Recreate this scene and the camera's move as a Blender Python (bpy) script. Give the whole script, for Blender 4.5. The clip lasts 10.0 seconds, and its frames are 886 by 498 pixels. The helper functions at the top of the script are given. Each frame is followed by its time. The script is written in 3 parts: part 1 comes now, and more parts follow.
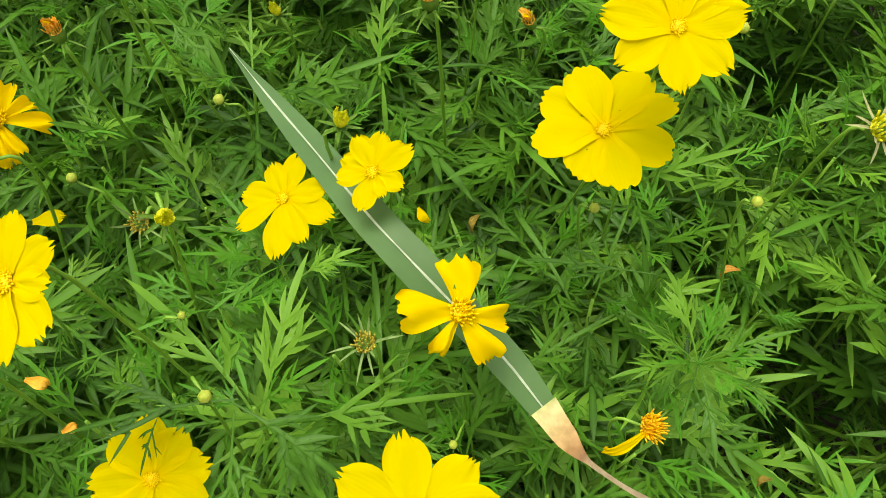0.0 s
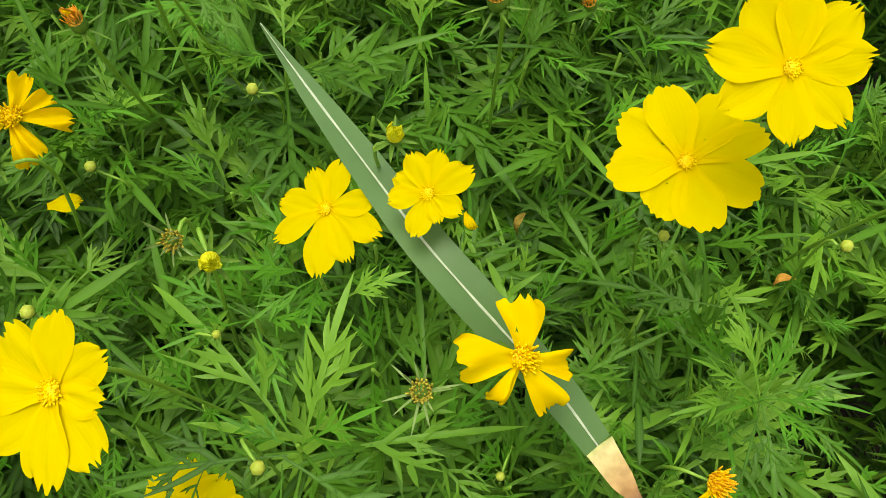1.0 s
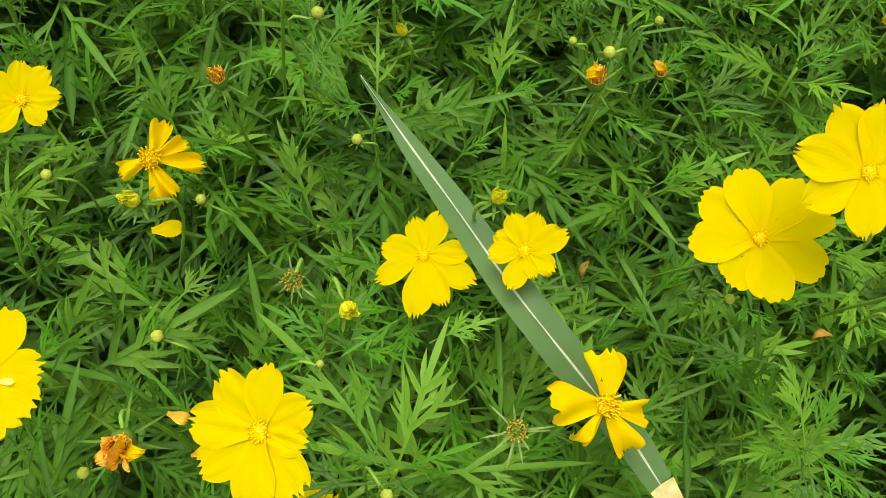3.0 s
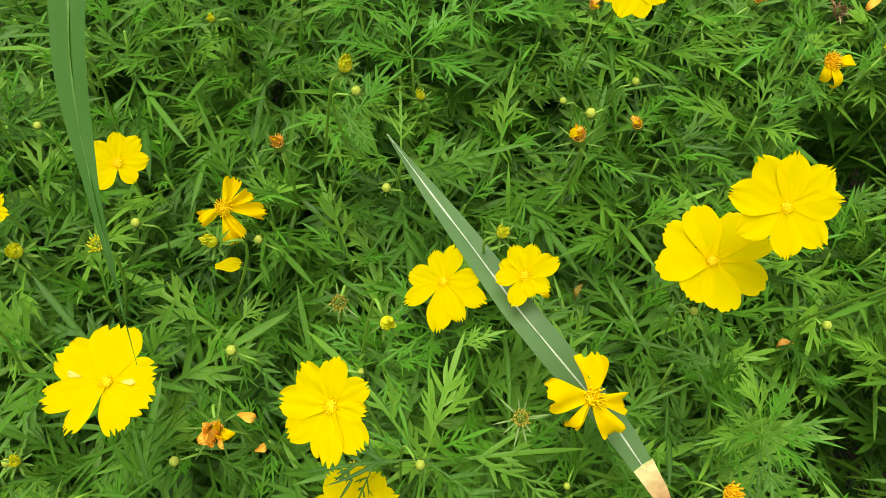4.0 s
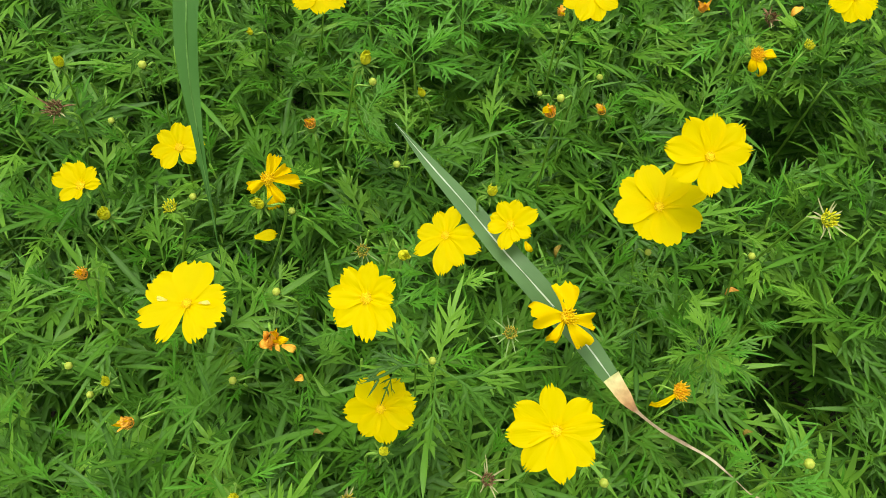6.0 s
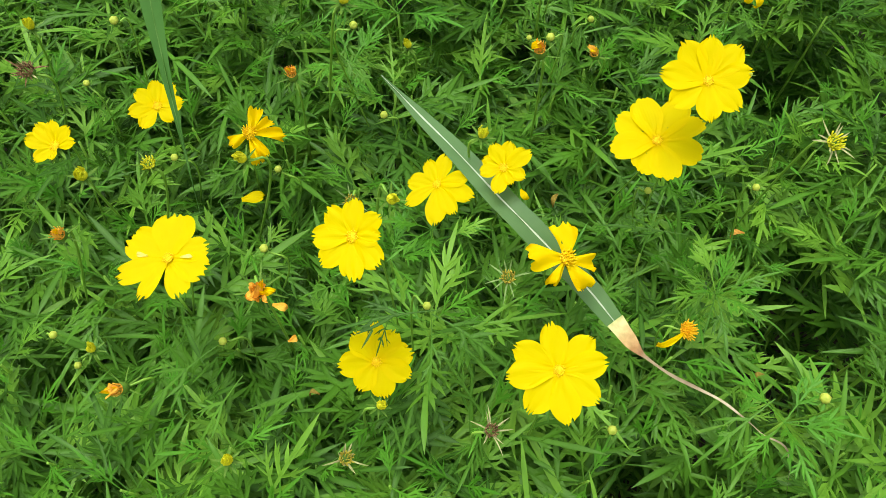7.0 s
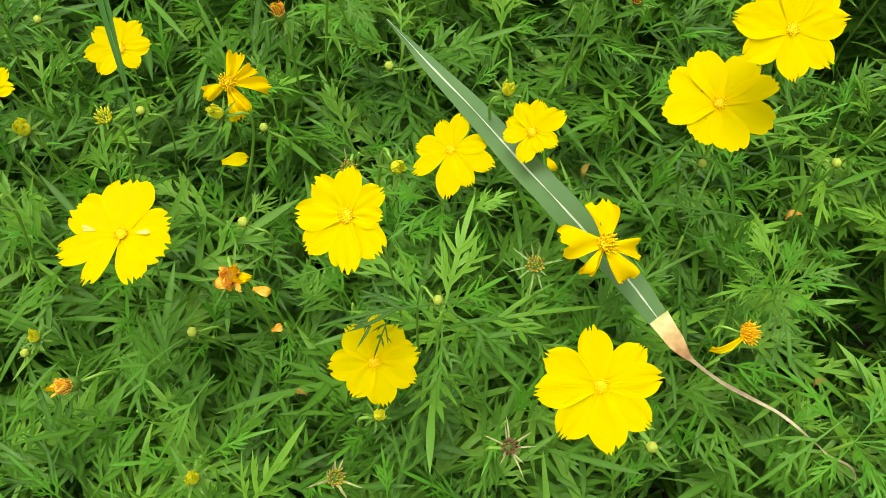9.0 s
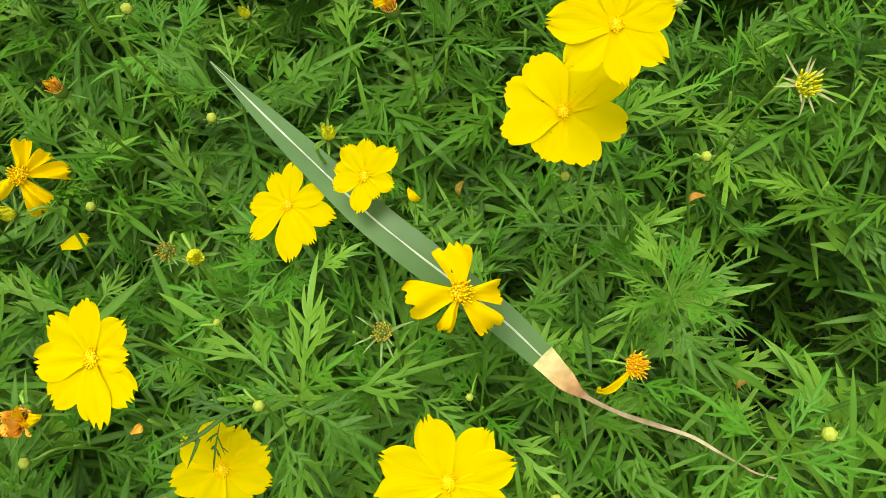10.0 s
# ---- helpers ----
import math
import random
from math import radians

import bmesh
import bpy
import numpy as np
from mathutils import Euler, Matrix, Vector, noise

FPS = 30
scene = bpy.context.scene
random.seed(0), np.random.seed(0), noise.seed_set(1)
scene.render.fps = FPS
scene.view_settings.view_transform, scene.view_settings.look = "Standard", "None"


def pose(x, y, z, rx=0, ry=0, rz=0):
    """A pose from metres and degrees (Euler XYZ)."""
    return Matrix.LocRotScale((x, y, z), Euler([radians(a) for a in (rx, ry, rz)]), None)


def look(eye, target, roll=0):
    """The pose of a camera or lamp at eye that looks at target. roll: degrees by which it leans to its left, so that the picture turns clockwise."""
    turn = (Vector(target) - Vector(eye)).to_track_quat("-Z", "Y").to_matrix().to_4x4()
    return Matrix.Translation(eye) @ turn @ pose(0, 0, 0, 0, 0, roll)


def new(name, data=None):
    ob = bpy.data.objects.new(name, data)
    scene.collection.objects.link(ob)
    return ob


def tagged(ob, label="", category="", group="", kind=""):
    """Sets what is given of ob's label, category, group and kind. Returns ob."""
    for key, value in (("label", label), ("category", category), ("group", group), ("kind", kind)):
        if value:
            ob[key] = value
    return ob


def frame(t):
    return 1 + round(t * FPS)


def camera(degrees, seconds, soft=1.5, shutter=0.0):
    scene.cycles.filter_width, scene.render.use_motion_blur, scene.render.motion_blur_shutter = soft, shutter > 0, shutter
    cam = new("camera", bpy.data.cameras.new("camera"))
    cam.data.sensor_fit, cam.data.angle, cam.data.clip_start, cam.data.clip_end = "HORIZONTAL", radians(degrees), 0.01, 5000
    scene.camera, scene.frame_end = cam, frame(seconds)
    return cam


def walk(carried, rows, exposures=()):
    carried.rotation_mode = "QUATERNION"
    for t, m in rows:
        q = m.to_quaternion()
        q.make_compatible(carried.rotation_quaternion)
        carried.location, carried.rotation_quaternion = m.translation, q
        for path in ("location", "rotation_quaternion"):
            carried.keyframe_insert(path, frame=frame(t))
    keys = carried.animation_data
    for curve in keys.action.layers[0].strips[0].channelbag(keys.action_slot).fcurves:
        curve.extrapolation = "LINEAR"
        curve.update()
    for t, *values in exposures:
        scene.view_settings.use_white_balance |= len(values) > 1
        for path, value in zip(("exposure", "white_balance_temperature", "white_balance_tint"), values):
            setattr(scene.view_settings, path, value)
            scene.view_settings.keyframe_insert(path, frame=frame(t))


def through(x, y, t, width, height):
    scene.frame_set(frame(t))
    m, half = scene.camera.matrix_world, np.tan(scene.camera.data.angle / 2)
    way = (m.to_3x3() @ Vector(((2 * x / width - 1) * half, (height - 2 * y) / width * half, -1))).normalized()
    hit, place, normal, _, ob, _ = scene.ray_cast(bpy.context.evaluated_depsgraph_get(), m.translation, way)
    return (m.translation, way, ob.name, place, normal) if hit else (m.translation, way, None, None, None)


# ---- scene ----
cam = camera(58.5, 10.0, 0.6)
PATH = [
    (0, (0.1063, -0.1823, 0.7609), (0.1085, 0.0725, 0.3307), 3.90),
    (0.5, (0.0807, -0.1733, 0.7567), (0.0869, 0.0612, 0.3152), 6.10),
    (1, (0.0788, -0.1319, 0.7600), (0.0901, 0.0710, 0.3031), 8.26),
    (1.5, (0.0854, -0.1059, 0.7388), (0.1048, 0.0888, 0.2787), 10.44),
    (2, (0.0695, -0.1185, 0.7309), (0.0898, 0.0756, 0.2706), 13.19),
    (2.5, (0.0422, -0.1423, 0.7457), (0.0610, 0.0489, 0.2841), 14.28),
    (3, (0.0361, -0.1324, 0.7946), (0.0504, 0.0730, 0.3389), 12.29),
    (3.2, (0.0352, -0.1379, 0.8088), (0.0492, 0.0770, 0.3575), 11.69),
    (4.3, (0.0333, -0.1809, 0.8804), (0.0304, 0.0452, 0.4344), 6.63),
    (4.5, (0.0347, -0.1894, 0.8874), (0.0294, 0.0391, 0.4427), 6.21),
    (5, (0.0347, -0.2080, 0.9043), (0.0324, 0.0214, 0.4601), 6.75),
    (5.5, (0.0307, -0.2329, 0.9237), (0.0324, 0.0033, 0.4831), 7.26),
    (6, (0.0343, -0.2566, 0.9306), (0.0372, -0.0133, 0.4938), 6.58),
    (6.2, (0.0457, -0.2643, 0.9223), (0.0437, -0.0213, 0.4853), 4.49),
    (7.3, (0.0392, -0.2716, 0.8966), (0.0403, -0.0350, 0.4562), 3.56),
    (7.5, (0.0337, -0.2738, 0.8915), (0.0392, -0.0359, 0.4517), 4.67),
    (8, (0.0224, -0.2768, 0.8845), (0.0256, -0.0432, 0.4424), 6.01),
    (8.5, (0.0278, -0.2682, 0.8610), (0.0269, -0.0436, 0.4143), 5.20),
    (9, (0.0364, -0.2270, 0.8367), (0.0386, -0.0094, 0.3865), 5.22),
    (9.3, (0.0690, -0.1980, 0.8430), (0.0645, 0.0112, 0.3889), -0.45),
    (9.4, (0.0807, -0.1817, 0.8491), (0.0786, 0.0196, 0.3915), -0.91),
    (9.5, (0.0892, -0.1804, 0.8422), (0.0936, 0.0284, 0.3879), -1.52),
    (10, (0.1067, -0.1699, 0.8135), (0.1114, 0.0295, 0.3550), -3.67),
]
walk(cam, [(t, look(eye, target, roll)) for t, eye, target, roll in PATH],
     [(0.0, 0.67, 7200, 3), (1.0, 0.57, 7300, 3), (3.0, 0.59, 7300, 3), (4.5, 0.67, 6900, 3), (6.0, 0.61, 6700, 3), (7.5, 0.79, 6500, 3), (8.5, 0.78, 6600, 3), (9.2, 0.75, 7000, 3), (10.0, 0.69, 7100, 3)])

# ---- light: a bright overcast sky ----
world = bpy.data.worlds.new("sky")
scene.world = world
world.use_nodes = True
wn, wl = world.node_tree.nodes, world.node_tree.links
sky = wn.new("ShaderNodeTexSky")
sky.sky_type, sky.sun_disc = "NISHITA", False
sky.sun_elevation, sky.sun_rotation = radians(77), radians(-63)
sky.air_density, sky.dust_density, sky.ozone_density = 1.0, 4.0, 0.6
cloud = wn.new("ShaderNodeHueSaturation")
cloud.inputs["Saturation"].default_value = 0.12
wl.new(sky.outputs["Color"], cloud.inputs["Color"])
wl.new(cloud.outputs["Color"], wn["Background"].inputs["Color"])
wn["Background"].inputs["Strength"].default_value = 0.152
sun = new("sun", bpy.data.lights.new("sun", "SUN"))
sun.data.energy, sun.data.angle, sun.data.color = 1.42, radians(36), (1.0, 0.94, 0.82)
sun.matrix_world = look((-0.20, 0.10, 0.97), (0, 0, 0))


# ---- materials ----
class Nodes:
    """A small builder for one node material."""

    def __init__(self, name):
        self.mat = bpy.data.materials.new(name)
        self.mat.use_nodes = True
        self.tree = self.mat.node_tree
        self.bsdf = self.tree.nodes["Principled BSDF"]
        self.out = self.tree.nodes["Material Output"]

    def add(self, kind, **values):
        node = self.tree.nodes.new(kind)
        for key, value in values.items():
            if key in node.inputs:
                node.inputs[key].default_value = value
        return node

    def link(self, a, b):
        self.tree.links.new(a, b)

    def coords(self):
        return self.add("ShaderNodeTexCoord").outputs["Object"]

    def noise(self, scale, detail=3.0, vector=None):
        node = self.add("ShaderNodeTexNoise", Scale=scale, Detail=detail)
        self.link(vector or self.coords(), node.inputs["Vector"])
        return node.outputs["Fac"]

    def ramp(self, fac, stops):
        node = self.add("ShaderNodeValToRGB")
        el = node.color_ramp.elements
        while len(el) < len(stops):
            el.new(0.5)
        for e, (at, col) in zip(el, stops):
            e.position, e.color = at, (*col, 1)
        self.link(fac, node.inputs["Fac"])
        return node.outputs["Color"]

    def mix(self, fac, a, b, blend="MIX"):
        node = self.tree.nodes.new("ShaderNodeMix")
        node.data_type, node.blend_type = "RGBA", blend
        for socket, value in ((node.inputs[0], fac), (node.inputs[6], a), (node.inputs[7], b)):
            if isinstance(value, (float, int)):
                socket.default_value = value
            elif isinstance(value, tuple):
                socket.default_value = (*value, 1)
            else:
                self.link(value, socket)
        return node.outputs[2]

    def attribute(self, name):
        node = self.tree.nodes.new("ShaderNodeAttribute")
        node.attribute_name = name
        return node.outputs["Fac"]

    def random(self):
        return self.tree.nodes.new("ShaderNodeObjectInfo").outputs["Random"]

    def bump(self, height, strength, distance=0.001):
        node = self.add("ShaderNodeBump", Strength=strength, Distance=distance)
        self.link(height, node.inputs["Height"])
        self.link(node.outputs["Normal"], self.bsdf.inputs["Normal"])

    def finish(self, color, rough=0.5, through=0.0, specular=0.5, tint=None):
        if isinstance(color, tuple):
            self.bsdf.inputs["Base Color"].default_value = (*color, 1)
        else:
            self.link(color, self.bsdf.inputs["Base Color"])
        self.bsdf.inputs["Roughness"].default_value = rough
        self.bsdf.inputs["Specular IOR Level"].default_value = specular
        if through:
            t = self.add("ShaderNodeBsdfTranslucent")
            if tint is None:
                tint = color
            if isinstance(tint, tuple):
                t.inputs["Color"].default_value = (*tint, 1)
            else:
                self.link(tint, t.inputs["Color"])
            m = self.add("ShaderNodeMixShader", Fac=through)
            self.link(self.bsdf.outputs[0], m.inputs[1])
            self.link(t.outputs[0], m.inputs[2])
            self.link(m.outputs[0], self.out.inputs["Surface"])
        return self.mat


def leaf_material(name, dark, mid, light, island=False):
    n = Nodes(name)
    if island:
        chance = n.tree.nodes.new("ShaderNodeNewGeometry").outputs["Random Per Island"]
    else:
        chance = n.random()
    base = n.ramp(chance, [(0.0, dark), (0.38, mid), (0.60, mid), (1.0, light)])
    patch = n.ramp(n.noise(35.0), [(0.3, (0.75, 0.8, 0.8)), (0.7, (1.15, 1.12, 1.0))])
    base = n.mix(1.0, base, patch, "MULTIPLY")
    base = n.mix(n.attribute("rib"), base, (0.10, 0.25, 0.03))
    n.bump(n.noise(320.0, 4.0), 0.16, 0.0010)
    return n.finish(base, 0.44, 0.17, 0.19, n.mix(1.0, base, (1.3, 1.5, 0.5), "MULTIPLY"))


LEAF = leaf_material("cosmos_leaf", (0.022, 0.076, 0.005), (0.066, 0.180, 0.011), (0.168, 0.345, 0.032))
LEAF_YOUNG = leaf_material("young_cosmos_leaf", (0.050, 0.190, 0.008), (0.070, 0.235, 0.012), (0.100, 0.29, 0.022))
LEAF_MASS = leaf_material("cosmos_leaf_mass", (0.022, 0.076, 0.005), (0.066, 0.180, 0.011), (0.168, 0.345, 0.032), True)


def stem_material():
    n = Nodes("green_stem")
    c = n.ramp(n.noise(60.0), [(0.3, (0.16, 0.34, 0.025)), (0.7, (0.24, 0.45, 0.05))])
    n.bump(n.noise(700.0), 0.2)
    return n.finish(c, 0.5, 0.1)


def petal_material(name, pale, deep, tip, brown=1.0):
    n = Nodes(name)
    along, across = n.attribute("along"), n.attribute("across")
    c = n.ramp(n.noise(55.0, 2.0), [(0.3, pale), (0.75, deep)])
    streak = n.add("ShaderNodeMath")
    streak.operation = "SINE"
    wave = n.add("ShaderNodeMath")
    wave.operation = "MULTIPLY"
    wave.inputs[1].default_value = 34.0
    n.link(across, wave.inputs[0])
    n.link(wave.outputs[0], streak.inputs[0])
    c = n.mix(n.ramp(along, [(0.0, (0.35, 0.35, 0.35)), (0.3, (0.0, 0.0, 0.0))]), c, (0.90, 0.58, 0.0))
    # worn brown margin, in scattered spots at the tips only
    edge = n.ramp(along, [(0.86, (0, 0, 0)), (1.0, (1, 1, 1))])
    spot = n.ramp(n.noise(160.0, 3.0), [(0.60, (0, 0, 0)), (0.70, (brown, brown, brown))])
    c = n.mix(n.mix(1.0, edge, spot, "MULTIPLY"), c, tip)
    n.bump(streak.outputs[0], 0.07, 0.0005)
    return n.finish(c, 0.6, 0.40, 0.06)


STEM = stem_material()
PETAL = petal_material("yellow_petal", (0.78, 0.630, 0.001), (0.76, 0.590, 0.001), (0.42, 0.15, 0.01), 0.8)
PETAL_BACK = petal_material("pale_petal_underside", (0.86, 0.78, 0.24), (0.84, 0.72, 0.12), (0.60, 0.40, 0.10), 0.3)
PETAL_OLD = petal_material("fading_petal", (0.90, 0.66, 0.002), (0.88, 0.58, 0.002), (0.62, 0.18, 0.01), 1.0)


def speckled(name, a, b, scale, rough=0.6, through=0.15):
    n = Nodes(name)
    c = n.ramp(n.noise(scale), [(0.35, a), (0.65, b)])
    n.bump(n.noise(scale * 4), 0.3)
    return n.finish(c, rough, through, 0.3)


DISC = speckled("disc_floret", (0.86, 0.56, 0.001), (0.88, 0.66, 0.001), 500.0)
DISC_ORANGE = speckled("orange_floret", (0.86, 0.42, 0.008), (0.90, 0.63, 0.010), 500.0)
BRACT = speckled("green_bract", (0.07, 0.17, 0.015), (0.13, 0.25, 0.025), 200.0)
BUD_PALE = speckled("pale_bud", (0.34, 0.45, 0.04), (0.52, 0.57, 0.09), 350.0, 0.5)
BUD_YELLOW = speckled("opening_bud", (0.60, 0.62, 0.02), (0.86, 0.80, 0.03), 350.0, 0.5, 0.3)
DRY_ORANGE = speckled("withered_petal", (0.80, 0.33, 0.02), (0.92, 0.54, 0.07), 180.0, 0.7)
DRY_BROWN = speckled("dry_seed_head", (0.10, 0.048, 0.020), (0.30, 0.19, 0.09), 400.0, 0.8, 0.05)
DULL = speckled("dull_withered_petal", (0.17, 0.12, 0.016), (0.28, 0.21, 0.03), 260.0, 0.8)
OLIVE = speckled("olive_seed_core", (0.30, 0.26, 0.03), (0.58, 0.49, 0.06), 420.0, 0.8)
PALE_BRACT = speckled("pale_green_bract", (0.14, 0.25, 0.06), (0.24, 0.34, 0.12), 250.0, 0.6)
RUST = speckled("rusty_dry_petal", (0.40, 0.17, 0.02), (0.58, 0.30, 0.05), 220.0, 0.7)
STRAW = speckled("pale_dry_bract", (0.30, 0.33, 0.13), (0.45, 0.44, 0.22), 300.0, 0.7)


def grass_material(name, a, b, rib, lines=70.0, relief=0.05):
    n = Nodes(name)
    across = n.attribute("across")
    wave = n.add("ShaderNodeMath")
    wave.operation = "MULTIPLY"
    wave.inputs[1].default_value = lines
    n.link(across, wave.inputs[0])
    sine = n.add("ShaderNodeMath")
    sine.operation = "SINE"
    n.link(wave.outputs[0], sine.inputs[0])
    c = n.ramp(n.noise(30.0, 4.0), [(0.3, a), (0.7, b)])
    c = n.mix(n.ramp(sine.outputs[0], [(0.3, (0, 0, 0)), (1.0, (0.10, 0.10, 0.10))]), c, rib)
    n.bump(sine.outputs[0], relief, 0.0004)
    return n.finish(c, 0.45, 0.12, 0.38)


GRASS = grass_material("grass_leaf", (0.062, 0.140, 0.040), (0.092, 0.185, 0.058), (0.12, 0.215, 0.08))
GRASS_TALL = grass_material("standing_grass_leaf", (0.042, 0.140, 0.016), (0.066, 0.190, 0.026), (0.085, 0.215, 0.040), 60.0, 0.06)
MIDRIB = speckled("white_midrib", (0.42, 0.50, 0.37), (0.54, 0.60, 0.47), 300.0, 0.5)
RIB_GREEN = speckled("pale_green_midrib", (0.10, 0.24, 0.04), (0.15, 0.30, 0.07), 300.0, 0.5)


def straw_material():
    n = Nodes("dry_grass")
    along = n.attribute("along")
    c = n.ramp(along, [(0.0, (0.50, 0.52, 0.22)), (0.015, (0.58, 0.52, 0.26)), (0.08, (0.60, 0.42, 0.20)), (0.14, (0.44, 0.25, 0.11)), (0.18, (0.26, 0.14, 0.07)), (0.23, (0.46, 0.37, 0.25)), (0.34, (0.34, 0.26, 0.18)), (0.5, (0.48, 0.41, 0.29)), (1.0, (0.38, 0.30, 0.18))])
    blot = n.ramp(n.noise(140.0, 4.0), [(0.35, (0.72, 0.68, 0.60)), (0.65, (1.12, 1.12, 1.08))])
    n.bump(n.noise(400.0), 0.4)
    return n.finish(n.mix(1.0, c, blot, "MULTIPLY"), 0.65, 0.12, 0.3)


DRY_GRASS = straw_material()


def soil_material():
    n = Nodes("dark_soil")
    c = n.ramp(n.noise(45.0, 6.0), [(0.3, (0.010, 0.008, 0.005)), (0.6, (0.026, 0.020, 0.013)), (0.8, (0.05, 0.04, 0.026))])
    n.bump(n.noise(120.0, 6.0), 0.8, 0.01)
    return n.finish(c, 0.95, 0.0, 0.2)


SOIL = soil_material()


# ---- building helpers ----
def mesh_from(name, verts, faces, material, attributes=None, smooth=True):
    me = bpy.data.meshes.new(name)
    me.from_pydata([tuple(v) for v in verts], [], faces)
    me.materials.append(material)
    for key, values in (attributes or {}).items():
        me.attributes.new(key, "FLOAT", "POINT").data.foreach_set("value", np.asarray(values, dtype=np.float32))
    if smooth:
        me.polygons.foreach_set("use_smooth", [True] * len(me.polygons))
    me.update()
    return me


def part(name, me, parent, label="", at=None):
    ob = new(name, me)
    ob.parent = parent
    if at is not None:
        ob.matrix_basis = at
    return tagged(ob, label)


def thing(name, at, label, category, group="", kind=""):
    ob = new(name)
    ob.empty_display_size = 0.01
    ob.matrix_basis = at
    return tagged(ob, label, category, group, kind)


def upright(normal):
    """A turn whose z is the normal and whose x lies nearest to the world's x."""
    z = Vector(normal).normalized()
    x = (Vector((1, 0, 0)) - z * z.x).normalized()
    return Matrix((x, z.cross(x), z)).transposed().to_4x4()


def grid_faces(rows, cols, start=0):
    return [(start + r * cols + c, start + r * cols + c + 1, start + (r + 1) * cols + c + 1, start + (r + 1) * cols + c)
            for r in range(rows - 1) for c in range(cols - 1)]


def bezier(points, count):
    """A smooth line through some points (Catmull-Rom)."""
    p = [Vector(q) for q in points]
    p = [2 * p[0] - p[1]] + p + [2 * p[-1] - p[-2]]
    out = []
    spans = len(p) - 3
    for k in range(count):
        s = k / (count - 1) * spans
        i = min(int(s), spans - 1)
        t = s - i
        a, b, c, d = p[i:i + 4]
        out.append(0.5 * (2 * b + (c - a) * t + (2 * a - 5 * b + 4 * c - d) * t * t + (3 * b - a - 3 * c + d) * t ** 3))
    return out


def tube(line, radii, sides=6):
    verts, faces = [], []
    for k, p in enumerate(line):
        d = (line[min(k + 1, len(line) - 1)] - line[max(k - 1, 0)]).normalized()
        x = d.orthogonal().normalized() if k == 0 else (x - d * x.dot(d)).normalized()
        y = d.cross(x)
        r = radii[0] + (radii[1] - radii[0]) * k / (len(line) - 1)
        verts += [p + (x * math.cos(a) + y * math.sin(a)) * r for a in (2 * math.pi * s / sides for s in range(sides))]
    for k in range(len(line) - 1):
        for s in range(sides):
            t = (s + 1) % sides
            faces.append((k * sides + s, k * sides + t, (k + 1) * sides + t, (k + 1) * sides + s))
    faces.append(tuple(range(sides))[::-1])
    faces.append(tuple((len(line) - 1) * sides + s for s in range(sides)))
    return verts, faces


# ---- the ground ----
def ground():
    n = 90
    xs = np.linspace(-1, 1, n)
    verts = []
    for b in xs:
        for a in xs:
            x, y = 60 * np.sign(a) * abs(a) ** 3.6, 60 * np.sign(b) * abs(b) ** 3.6
            verts.append((x, y, 0.012 * noise.noise((x * 9, y * 9, 0)) + 0.006 * noise.noise((x * 40, y * 40, 3))))
    ob = new("ground", mesh_from("ground", verts, grid_faces(n, n), SOIL))
    return tagged(ob, "dark garden soil under the flower bed", "soil", kind="structure")


ground()


